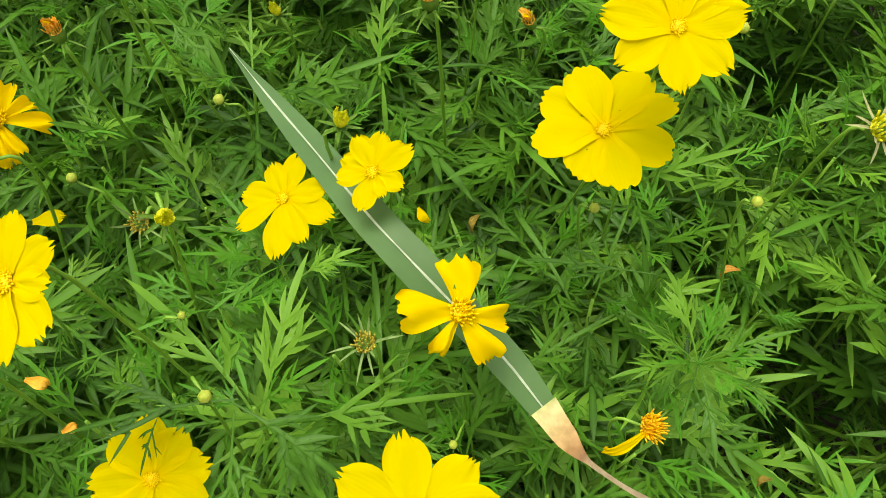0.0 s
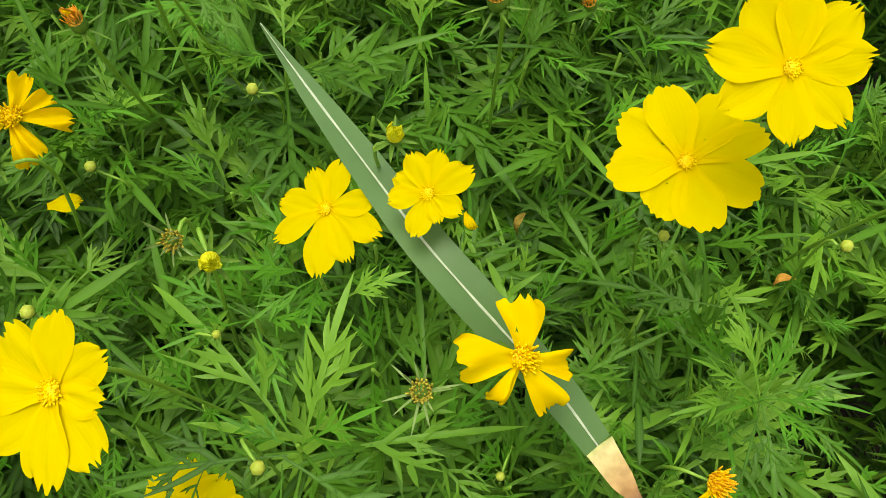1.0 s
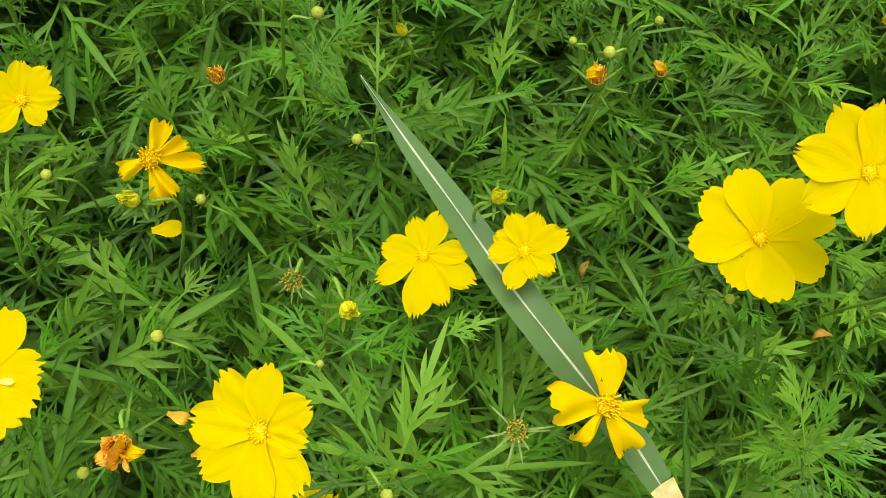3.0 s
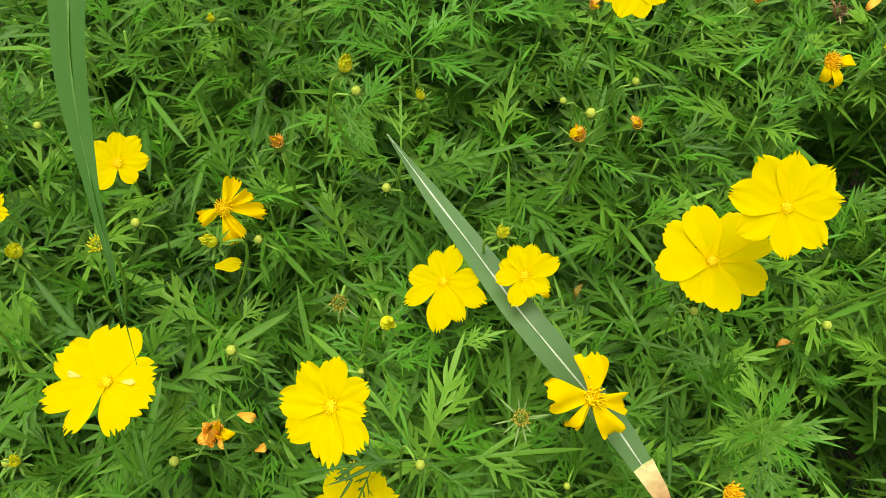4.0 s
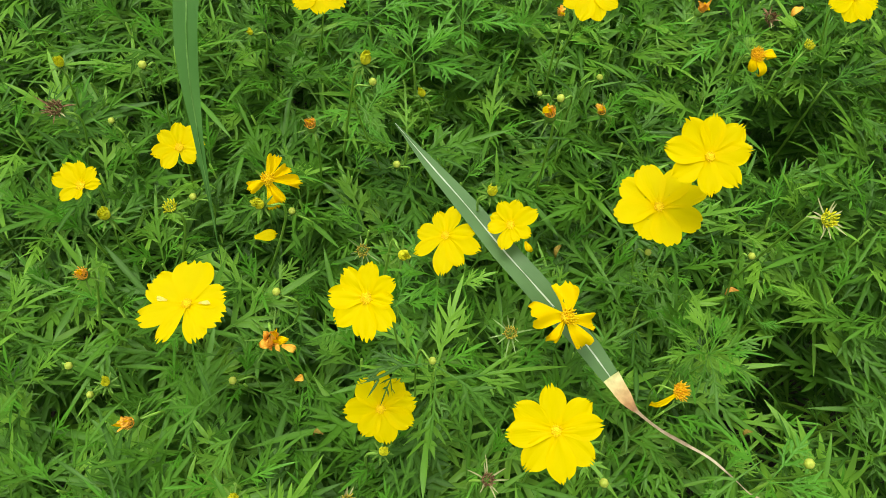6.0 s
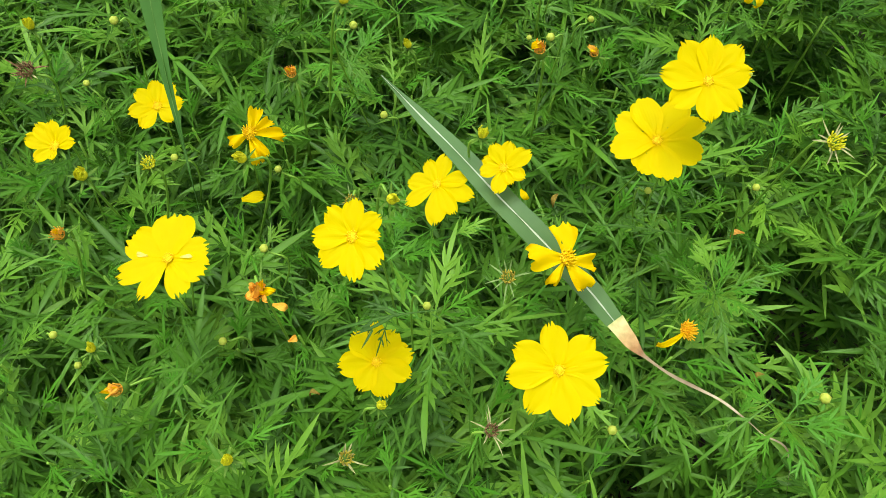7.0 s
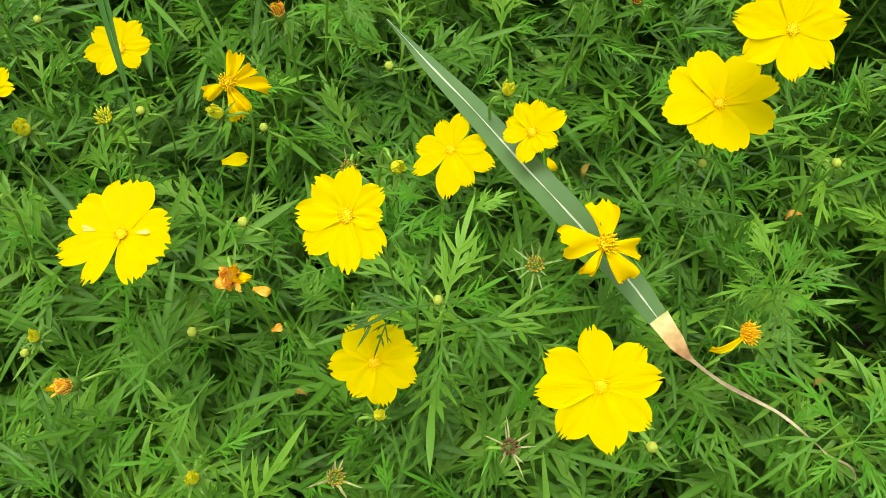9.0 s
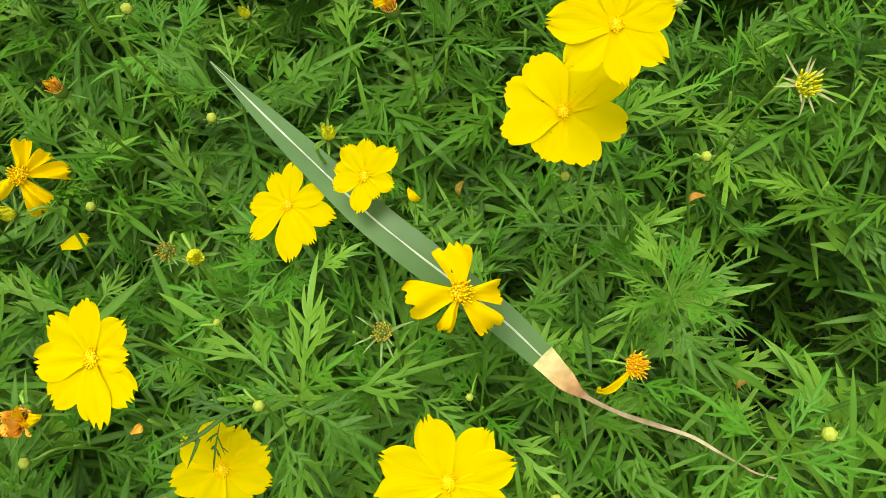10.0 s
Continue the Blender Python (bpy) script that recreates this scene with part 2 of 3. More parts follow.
# ---- flowers ----
def petal_mesh(length, width, seed, cup=0.12, roll_tip=0.0, worn=0.0, material=None, twist=0.0, teeth=1.0, ruffle=0.0, fan=False, taper=0.5):
    """One obovate petal along +y with a toothed tip. cup: rise towards the tip, roll_tip: how far the tip curls under."""
    rng = random.Random(seed)
    rows, cols = 13, 23
    # three to five blunt teeth of unequal depth, with fine nicks between them
    cuts = sorted([rng.uniform(-0.62, -0.28), rng.uniform(-0.12, 0.16), rng.uniform(0.32, 0.66)] + ([rng.uniform(-0.9, 0.9)] if rng.random() < 0.5 else []))
    depths = [teeth * rng.uniform(0.06, 0.15) for _ in cuts]
    shift = rng.uniform(-0.18, 0.18)
    lean = rng.uniform(-0.05, 0.05)
    verts, along, across = [], [], []
    notch = []
    for c in range(cols):
        v = 2 * c / (cols - 1) - 1
        n = max(d * max(0.0, 1 - abs(v - q) / 0.22) for q, d in zip(cuts, depths))
        notch.append(n + 0.10 * (v - shift) ** 2 + teeth * rng.uniform(0, 0.010) + worn * (0.06 * rng.random() + 0.16 * max(0.0, noise.noise((v * 3.1, seed * 0.73, 2.0)))))
    for r in range(rows):
        u = 1 - (1 - r / (rows - 1)) ** 1.25
        s = min(1.0, u / 0.60)
        half = width / 2 * (0.32 + 0.68 * (s * s * (3 - 2 * s)))
        if fan:
            s = min(1.0, u / 0.8)
            half = width / 2 * (0.28 + 0.72 * (s * s * (3 - 2 * s))) * (1 - 0.12 * max(0.0, u - 0.8) / 0.2)
        elif u > 0.60:
            half *= 1 - taper * ((u - 0.60) / 0.40) ** 1.8
        for c in range(cols):
            v = 2 * c / (cols - 1) - 1
            y = length * u * (1 - u ** 6 * notch[c])
            x = half * v + lean * length * u * u
            pleat = 0.00010 * math.sin(v * 9.0 + seed) * u + 0.0006 * noise.noise((v * 2, u * 3, seed * 1.7))
            z = length * (cup * (u - 0.45 * u * u)) + 0.13 * half * v * v * (1 - u * 0.6) + pleat
            z += 0.0013 * ruffle * math.sin(v * 3.2 + u * 4.0 + seed) * u
            if roll_tip:
                a = max(0.0, u - 0.45) / 0.55
                z -= roll_tip * length * a * a
                y -= roll_tip * length * 0.55 * a * a * a
            if twist:
                z += twist * v * half * u * 1.4
                x *= 1 - 0.35 * abs(twist) * u
            verts.append((x, y, z))
            along.append(u)
            across.append(v)
    return mesh_from("petal", verts, grid_faces(rows, cols), material or PETAL, {"along": along, "across": across})


def floret_disc(radius, seed, count=38, tall=1.0, material=None, thin=0.13):
    """The raised centre: many small tapering florets."""
    rng = random.Random(seed)
    verts, faces = [], []
    for k in range(count):
        rr = radius * math.sqrt((k + 0.5) / count)
        a = k * 2.39996
        h = radius * tall * rng.uniform(0.55, 1.1) * (1.1 - 0.35 * rr / radius)
        base = Vector((rr * math.cos(a), rr * math.sin(a), 0.0))
        tip = base * rng.uniform(1.15, 1.45) + Vector((rng.uniform(-1, 1), rng.uniform(-1, 1), 0)) * radius * 0.12 + Vector((0, 0, h))
        v, f = tube([base, base.lerp(tip, 0.55), tip], (radius * thin, radius * thin * 0.65), 5)
        faces += [tuple(i + len(verts) for i in q) for q in f]
        verts += v
    cap, rows = len(verts), 5
    for r in range(rows):
        for s in range(10):
            q = r / (rows - 1)
            verts.append(Vector((radius * (1 - q * 0.95) * math.cos(s * 0.6283), radius * (1 - q * 0.95) * math.sin(s * 0.6283), radius * 0.35 * q)))
    for r in range(rows - 1):
        for s in range(10):
            t = (s + 1) % 10
            faces.append((cap + r * 10 + s, cap + r * 10 + t, cap + (r + 1) * 10 + t, cap + (r + 1) * 10 + s))
    return mesh_from("disc", verts, faces, material or DISC)


def pointed_bract(length, width, bend, material):
    """A narrow pointed bract along +y that bends up (or down, with bend below 0)."""
    verts, faces = [], []
    n = 6
    for k in range(n):
        u = k / (n - 1)
        w = width / 2 * (1 - u) ** 0.6 * (0.7 + 0.6 * u)
        y, z = length * u, bend * length * u * u
        verts += [(-w, y, z + w * 0.3), (0, y, z - w * 0.2), (w, y, z + w * 0.3)]
    return mesh_from("bract", verts, grid_faces(n, 3), material)


def stalk(owner, head, foot, seed, radius=0.0006, bow=0.02):
    """The stem from the ground up into a head, as a part of its thing."""
    rng = random.Random(seed)
    h, f = Vector(head), Vector(foot)
    mid = f.lerp(h, 0.55) + Vector((rng.uniform(-bow, bow), rng.uniform(-bow, bow), 0))
    up = owner.matrix_basis.to_3x3() @ Vector((0, 0, -1))
    line = bezier([f, mid, h + up * 0.03, h + up * 0.002], 18)
    back = owner.matrix_basis.inverted()
    v, fa = tube([back @ p for p in line], (radius * 1.3, radius), 6)
    return part("stem", mesh_from("stem", v, fa, STEM), owner)


def foot_of(x, y, seed):
    rng = random.Random(seed * 7 + 1)
    if seed == 201:
        return (x + 0.09, y + 0.12, -0.005)
    return (x + 0.42 * (x - 0.06) + rng.uniform(-0.02, 0.02), y + 0.42 * (y + 0.19) + rng.uniform(-0.01, 0.03), -0.005)


HEADS = []  # places kept clear of leaves towards the camera: x, y, z, radius


def flower(at, normal, petals, label, seed, width=0.84, cup=0.14, disc=0.0026, old=False, worn=0.0, group="open yellow flowers", tips=None, tooth=1.0, folded=(), taper=0.5):
    """A cosmos flower: petals as (degrees round the centre, millimetres long)."""
    f = thing("cosmos_flower", Matrix.Translation(at) @ upright(normal), label, "flower", group)
    for k, (angle, length) in enumerate(petals):
        w = (width if isinstance(width, float) else width[k]) * length * (1.0 if old else 0.80)
        curl = tips[k] if tips else 0.0
        me = petal_mesh(length / 1000, w / 1000, seed * 31 + k, cup, curl, worn, PETAL_OLD if old else PETAL, 0.25 * curl, teeth=tooth, ruffle=2.6 if old else 0.25, fan=old, taper=taper)
        turn = Matrix.Rotation(radians(angle - 90), 4, "Z") @ Matrix.Rotation(radians(2.5 if k % 2 else -1.5), 4, "Y")
        part("petal", me, f, at=Matrix.Translation((0, 0, 0.0004 * (k % 2))) @ turn)
    for k, (angle, out, length) in enumerate(folded):
        me = petal_mesh(length / 1000, length * 0.36 / 1000, seed * 31 + 20 + k, 0.25, 0.3, 0.0, PETAL_BACK, 0.5, teeth=0.4)
        part("folded_petal", me, f, "pale folded inner petal", Matrix.Rotation(radians(angle - 90), 4, "Z") @ Matrix.Translation((0, out / 1000, 0.0018)))
    part("disc", floret_disc(disc, seed, tall=1.0 if old else 0.42), f, "tufted orange-yellow centre", Matrix.Translation((0, 0, 0.0012)))["kind"] = "stuff"
    for k in range(8):
        part("bract", pointed_bract(0.011, 0.0028, 0.25, BRACT), f, at=Matrix.Translation((0, 0, -0.0022)) @ Matrix.Rotation(k * 0.785 + seed, 4, "Z"))
    stalk(f, at, foot_of(at[0], at[1], seed), seed)
    reach = max(l for _, l in petals) / 1000
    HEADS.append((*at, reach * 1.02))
    return f


flower((-0.0992, -0.0844, 0.5301), (-0.1, -0.14, 0.98), [(152, 27.0), (89, 26.2), (20, 23.4), (-19, 24.6), (-60, 25.4), (-117, 27.0), (-154, 30.0)],
       "large yellow cosmos flower with frayed petal tips above feathery leaves", 1, (0.92, 1.12, 0.74, 0.86, 0.66, 0.44, 0.56), 0.10, worn=0.7, folded=((176, 11.0, 8.0), (4, 7.0, 8.0)), taper=0.30)
flower((0.0031, -0.0975, 0.5893), (-0.3, -0.35, 0.89), [(140, 18.8), (92, 17.8), (38, 17.0), (-1, 14.6), (-42, 20.6), (-85, 21.2), (-136, 20.0), (-178, 20.2)],
       "tall yellow cosmos flower turned aside on its stem", 2, 0.76, 0.16, taper=0.42)
flower((0.0382, 0.0064, 0.4766), (-0.3, -0.22, 0.93), [(172, 20.6), (112, 18.6), (70, 21.4), (9, 22.9), (-22, 28.2), (-61, 26.2), (-88, 29.0), (-147, 24.8)],
       "yellow cosmos flower beside the fallen grass blade", 3, (0.80, 0.70, 0.70, 0.60, 0.56, 0.56, 0.62, 0.56), 0.14)
flower((0.0780, 0.0027, 0.5050), (-0.2, -0.38, 0.9), [(160, 14.6), (116, 16.9), (77, 17.0), (32, 19.8), (-24, 15.4), (-61, 12.4), (-100, 17.2), (-166, 15.6)],
       "small yellow cosmos flower over the fallen grass blade", 4, 0.74, 0.2, 0.0024)
flower((0.1153, -0.0541, 0.4994), (0.25, -0.25, 0.93), [(95, 24.2), (-173, 25.6), (-117, 22.4), (-54, 25.0), (-5, 23.2)],
       "fading yellow cosmos flower with five curled petals on the grass blade", 5, (0.74, 0.66, 0.34, 0.54, 0.50), 0.12, 0.0044, True, 0.45,
       "fading flowers", (0.12, 0.0, 0.35, 0.15, 0.2))
flower((0.0102, -0.1147, 0.4759), (0.05, -0.45, 0.89), [(-173, 22.8), (136, 22.2), (96, 24.2), (62, 21.8), (18, 22.4), (-18, 22.2), (-70, 21.8), (-117, 19.4)],
       "yellow cosmos flower partly under green leaflets", 6, (0.85, 0.8, 0.7, 0.8, 0.85, 0.75, 0.85, 0.85), 0.18, worn=0.2)
flower((0.1042, -0.1350, 0.5348), (-0.1, -0.37, 0.92), [(157, 26.0), (102, 24.6), (45, 24.0), (13, 25.2), (-35, 25.4), (-79, 27.4), (-123, 27.0), (-172, 27.2)],
       "wide-open bright yellow cosmos flower with toothed petals", 7, 0.71, 0.08, taper=0.58)
flower((0.1658, 0.0132, 0.5266), (-0.1, -0.2, 0.97), [(149, 28.2), (107, 29.4), (58, 31.0), (25, 31.4), (-20, 28.2), (-75, 26.4), (-121, 23.0), (-169, 28.2)],
       "large yellow cosmos flower with browned petal edges, under another one", 8, (0.74, 0.80, 0.72, 0.52, 0.80, 0.88, 0.92, 0.80), 0.02, 0.0028, False, 0.12, tooth=0.45, taper=0.30)
flower((0.1803, 0.0173, 0.5763), (-0.1, -0.48, 0.87), [(128, 26.2), (90, 24.8), (48, 26.0), (12, 24.0), (-39, 23.8), (-87, 23.4), (-144, 25.0), (173, 27.2)],
       "tall bright yellow cosmos flower overlapping a lower one", 9, 0.74, 0.12, taper=0.62)
flower((-0.1457, 0.0454, 0.4895), (0.14, -0.34, 0.93), [(152, 17.6), (99, 17.6), (60, 18.8), (13, 17.2), (-38, 15.0), (-118, 18.4), (-158, 19.2)],
       "yellow cosmos flower below the standing grass blade", 10, (0.74, 0.76, 0.72, 0.80, 0.80, 0.74, 0.70), 0.2)
flower((-0.1852, -0.0090, 0.5171), (-0.06, -0.32, 0.94), [(168, 18.2), (135, 17.4), (102, 15.6), (55, 14.5), (11, 13.5), (-90, 9.5), (-134, 14.8)],
       "half-open small yellow cosmos flower", 11, 0.72, 0.4, 0.0026)
flower((-0.0805, 0.0211, 0.4992), (0.2, -0.35, 0.91), [(80, 18.4), (38, 20.2), (7, 24.6), (-46, 20.6), (-67, 24.2), (-144, 16.0)],
       "fading orange-yellow cosmos flower with narrow curled petals", 12, (0.50, 0.36, 0.36, 0.34, 0.36, 0.55), 0.14, 0.0040, True, 0.3,
       "fading flowers", (0.0, 0.2, 0.1, 0.1, 0.3, 0.15))
flower((-0.0660, 0.1560, 0.5400), (0.0, -0.35, 0.93), [(k * 45 + 10, 22.5 + (k * 5) % 3) for k in range(8)],
       "yellow cosmos flower at the back of the bed", 13, 0.84, 0.1)
flower((0.1180, 0.1590, 0.5560), (0.0, -0.4, 0.92), [(-150, 21.0), (-105, 21.5), (-68, 21.0), (-25, 20.5), (20, 21.0), (65, 21.5), (110, 21.0), (160, 20.0)],
       "yellow cosmos flower with rounded petals over withered heads", 14, 0.80, 0.12, tooth=0.3)
flower((0.3180, 0.2130, 0.5300), (0.1, -0.4, 0.9), [(k * 45 - 12, 20.0 + (k * 7) % 4) for k in range(8)],
       "yellow cosmos flower at the far edge of the bed", 15, 0.84, 0.1)


# ---- buds and spent heads ----
def ball(radius, flat=0.9, rows=9, cols=12, ribs=0.0):
    verts = [(0, 0, -radius * flat)]
    faces = []
    for r in range(1, rows):
        a = math.pi * r / rows
        for c in range(cols):
            q = radius * math.sin(a) * (1 + ribs * math.cos(c * math.pi))
            verts.append((q * math.cos(2 * math.pi * c / cols), q * math.sin(2 * math.pi * c / cols), -radius * flat * math.cos(a)))
    verts.append((0, 0, radius * flat))
    for c in range(cols):
        d = (c + 1) % cols
        faces.append((0, 1 + d, 1 + c))
        for r in range(rows - 2):
            faces.append((1 + r * cols + c, 1 + r * cols + d, 1 + (r + 1) * cols + d, 1 + (r + 1) * cols + c))
        faces.append((1 + (rows - 2) * cols + c, 1 + (rows - 2) * cols + d, len(verts) - 1))
    return verts, faces


def lean_of(seed):
    rng = random.Random(seed * 13 + 5)
    return (rng.uniform(-0.45, 0.45), rng.uniform(-0.6, 0.15), 1.0)


def round_bud(at, radius, seed, label="round pale green-yellow flower bud on a thin stem"):
    f = thing("flower_bud", Matrix.Translation(at) @ upright(lean_of(seed)), label, "flower bud", "closed buds")
    v, fa = ball(radius, 0.92, ribs=0.05)
    part("bud", mesh_from("bud", v, fa, BUD_PALE), f, at=Matrix.Translation((0, 0, radius * 0.5)))
    for k in range(8):
        part("bract", pointed_bract(radius * 2.1, radius * 0.5, 0.35, BRACT), f, at=Matrix.Translation((0, 0, -radius * 0.35)) @ Matrix.Rotation(k * 0.785, 4, "Z"))
    stalk(f, at, foot_of(at[0], at[1], seed), seed, 0.0006)
    HEADS.append((*at, radius * 1.6))
    return f


def opening_bud(at, radius, seed, label="opening yellow bud with furled petals and green bracts"):
    f = thing("opening_flower_bud", Matrix.Translation(at) @ upright(lean_of(seed)), label, "flower bud", "opening buds")
    v, fa = ball(radius * 0.60, 0.95)
    part("bud", mesh_from("bud", v, fa, BUD_YELLOW), f, at=Matrix.Translation((0, 0, radius * 0.5)))
    for k in range(18):
        rng = random.Random(seed * 3 + k)
        inner = k >= 10
        me = petal_mesh(radius * rng.uniform(1.15, 1.6), radius * 0.62, seed * 17 + k, 0.1, -0.30 if inner else -0.26, 0.5, BUD_YELLOW, taper=0.55)
        turn = Matrix.Rotation(k * 2.39996, 4, "Z") @ Matrix.Translation((0, radius * (0.22 if inner else 0.40), 0)) @ Matrix.Rotation(radians(rng.uniform(80, 104) if inner else rng.uniform(66, 92)), 4, "X")
        part("furled_petal", me, f, at=turn)
    for k in range(8):
        part("bract", pointed_bract(radius * 1.9, radius * 0.45, 0.1, BRACT), f, at=Matrix.Translation((0, 0, -radius * 0.35)) @ Matrix.Rotation(k * 0.785, 4, "Z"))
    stalk(f, at, foot_of(at[0], at[1], seed), seed, 0.0008)
    HEADS.append((*at, radius * 1.5))
    return f


def spent_head(at, radius, seed, label="withered orange cosmos head with shrivelled petals", petals=6, droop=0.0):
    f = thing("withered_flower", Matrix.Translation(at) @ upright(lean_of(seed)), label, "withered flower", "withered flowers")
    rng = random.Random(seed)
    v, fa = ball(radius * 0.62, 1.25)
    part("seed_base", mesh_from("seed_base", v, fa, BRACT), f, at=Matrix.Translation((0, 0, -radius * 0.1)))
    part("disc", floret_disc(radius * 0.55, seed, 34, 2.0, DRY_ORANGE, 0.085), f, at=Matrix.Translation((0, 0, radius * 0.4)))["kind"] = "stuff"
    for k in range(petals):
        me = petal_mesh(radius * rng.uniform(1.2, 1.9), radius * rng.uniform(0.5, 0.95), seed * 19 + k, 0.1, rng.uniform(-0.6, 0.4), 1.3, PETAL_OLD if k % 3 == 2 else DRY_ORANGE, rng.uniform(-1.1, 1.1))
        part("withered_petal", me, f, at=Matrix.Rotation(k * 6.283 / petals + rng.uniform(-0.4, 0.4), 4, "Z") @ Matrix.Translation((0, radius * 0.3, radius * 0.3)) @ Matrix.Rotation(radians(rng.uniform(66, 112)), 4, "X"))
    for k in range(7):
        part("bract", pointed_bract(radius * 2.3, radius * 0.24, rng.uniform(-0.3, 0.3), BRACT), f, at=Matrix.Translation((0, 0, -radius * 0.5)) @ Matrix.Rotation(k * 0.898, 4, "Z"))
    stalk(f, at, foot_of(at[0], at[1], seed), seed, 0.0008)
    HEADS.append((*at, radius * 1.5))
    return f


def spiky_head(at, radius, seed, label, core, spikes, count=9, long=2.2, wild=0.0):
    f = thing("seed_head", Matrix.Translation(at) @ upright(lean_of(seed)), label, "seed head", "spiky seed heads")
    rng = random.Random(seed)
    v, fa = ball(radius * 0.7, 1.0)
    part("seed_base", mesh_from("seed_base", v, fa, BRACT), f, at=Matrix.Translation((0, 0, -radius * 0.2)))
    part("disc", floret_disc(radius * 0.78, seed, 30, 1.1, core), f, at=Matrix.Translation((0, 0, radius * 0.15)))["kind"] = "stuff"
    for k in range(count):
        me = pointed_bract(radius * long * rng.uniform(0.75 - 0.35 * wild, 1.15 + 0.2 * wild), radius * 0.28, rng.uniform(-0.3, 0.4) * (1 + 1.5 * wild), STRAW if wild > 0.6 and k % 4 == 3 else spikes)
        part("bract", me, f, at=Matrix.Rotation(k * 6.283 / count + rng.uniform(-0.2, 0.2) * (1 + 2 * wild), 4, "Z") @ Matrix.Translation((0, radius * 0.45, 0)) @ Matrix.Rotation(radians(rng.uniform(-10, 35 + 45 * wild)), 4, "X"))
    stalk(f, at, foot_of(at[0], at[1], seed), seed, 0.0008)
    HEADS.append((*at, radius * 1.9))
    return f


for k, (x, y, z, r) in enumerate([
        (-0.0004, 0.0609, 0.4740, 3.0), (0.0371, -0.1011, 0.5265, 2.5), (0.1512, -0.1351, 0.4370, 3.4), (0.2258, -0.0075, 0.5146, 2.6), (-0.1919, -0.0974, 0.4420, 2.9),
        (-0.1854, -0.1056, 0.4120, 2.8), (-0.0827, -0.1011, 0.4580, 2.9), (-0.0640, -0.0466, 0.4750, 3.1), (-0.0719, 0.0321, 0.4437, 3.0), (-0.1363, 0.0233, 0.4640, 2.9),
        (-0.0183, 0.0734, 0.5430, 2.9), (-0.1697, 0.0812, 0.5270, 3.2), (0.1068, 0.1015, 0.5140, 3.3), (0.2619, -0.1228, 0.4800, 3.6), (0.1444, 0.1684, 0.4650, 2.9),
        (-0.2007, 0.0678, 0.4800, 2.6), (0.1690, 0.0020, 0.4900, 2.6), (0.2154, 0.0470, 0.5500, 2.6), (0.0984, 0.1419, 0.4700, 2.4), (0.1171, -0.0845, 0.4380, 2.2), (0.0008, -0.0440, 0.4600, 2.0)]):
    round_bud((x, y, z), r / 1150, 100 + k)
for k, (x, y, z, r) in enumerate([
        (0.0142, -0.0431, 0.5357, 5.2), (0.0636, 0.0201, 0.5128, 5.2), (-0.1716, -0.0199, 0.5030, 5.8), (-0.0206, 0.0624, 0.5736, 5.4), (-0.0797, 0.0003, 0.5013, 5.4),
        (-0.1577, -0.1118, 0.4600, 4.4), (-0.0662, -0.1728, 0.4660, 5.0), (0.0139, -0.1386, 0.4700, 4.2), (-0.2373, 0.0949, 0.5020, 5.2), (0.0098, 0.1455, 0.4500, 4.6), (-0.1168, 0.1459, 0.4980, 3.4)]):
    opening_bud((x, y, z), r / 1000, 200 + k)
for k, (x, y, z, r, n) in enumerate([
        (0.0962, 0.0675, 0.5363, 6.2, 6), (-0.0541, 0.0488, 0.5233, 5.4, 5), (-0.0514, -0.0962, 0.5220, 7.2, 10), (-0.1411, -0.1293, 0.4450, 6.2, 7), (-0.1646, -0.0689, 0.5200, 5.8, 5),
        (0.1468, 0.1343, 0.4650, 5.4, 6), (0.2348, 0.2678, 0.4500, 6.0, 7), (0.1023, 0.1621, 0.5300, 4.2, 4)]):
    spent_head((x, y, z), r / 1000, 300 + k, petals=n)
for k, (x, y, z) in enumerate([(-0.0130, -0.0194, 0.4921), (0.0820, -0.0688, 0.4999), (0.0770, -0.1455, 0.4579), (-0.0030, -0.1664, 0.4605)]):
    spiky_head((x, y, z), 0.0048, 400 + k, "green-brown seed head ringed by thin pointed bracts", DRY_BROWN if k == 2 else OLIVE, STRAW if k > 1 else PALE_BRACT, 11, 2.3, 0.5)
spiky_head((0.2560, 0.0004, 0.5514), 0.0058, 410, "star-shaped green seed head with broad pale bracts", BUD_YELLOW, STRAW, 11, 1.9)
spiky_head((-0.1312, -0.0138, 0.5110), 0.0048, 411, "closing green-yellow head with spread bracts", BUD_YELLOW, BRACT, 7, 2.0)
spiky_head((-0.2260, 0.0551, 0.5050), 0.0060, 412, "dry brown seed head with straggling bracts", DRY_BROWN, DRY_BROWN, 22, 1.5, 1.0)
spiky_head((0.2956, 0.2693, 0.4500), 0.0055, 413, "dry reddish-brown seed head among leaves", DRY_BROWN, DRY_BROWN, 20, 1.3, 1.0)
spiky_head((0.3066, 0.2093, 0.4800), 0.0050, 414, "green head with long thin bracts", BUD_YELLOW, BRACT, 10, 2.4)


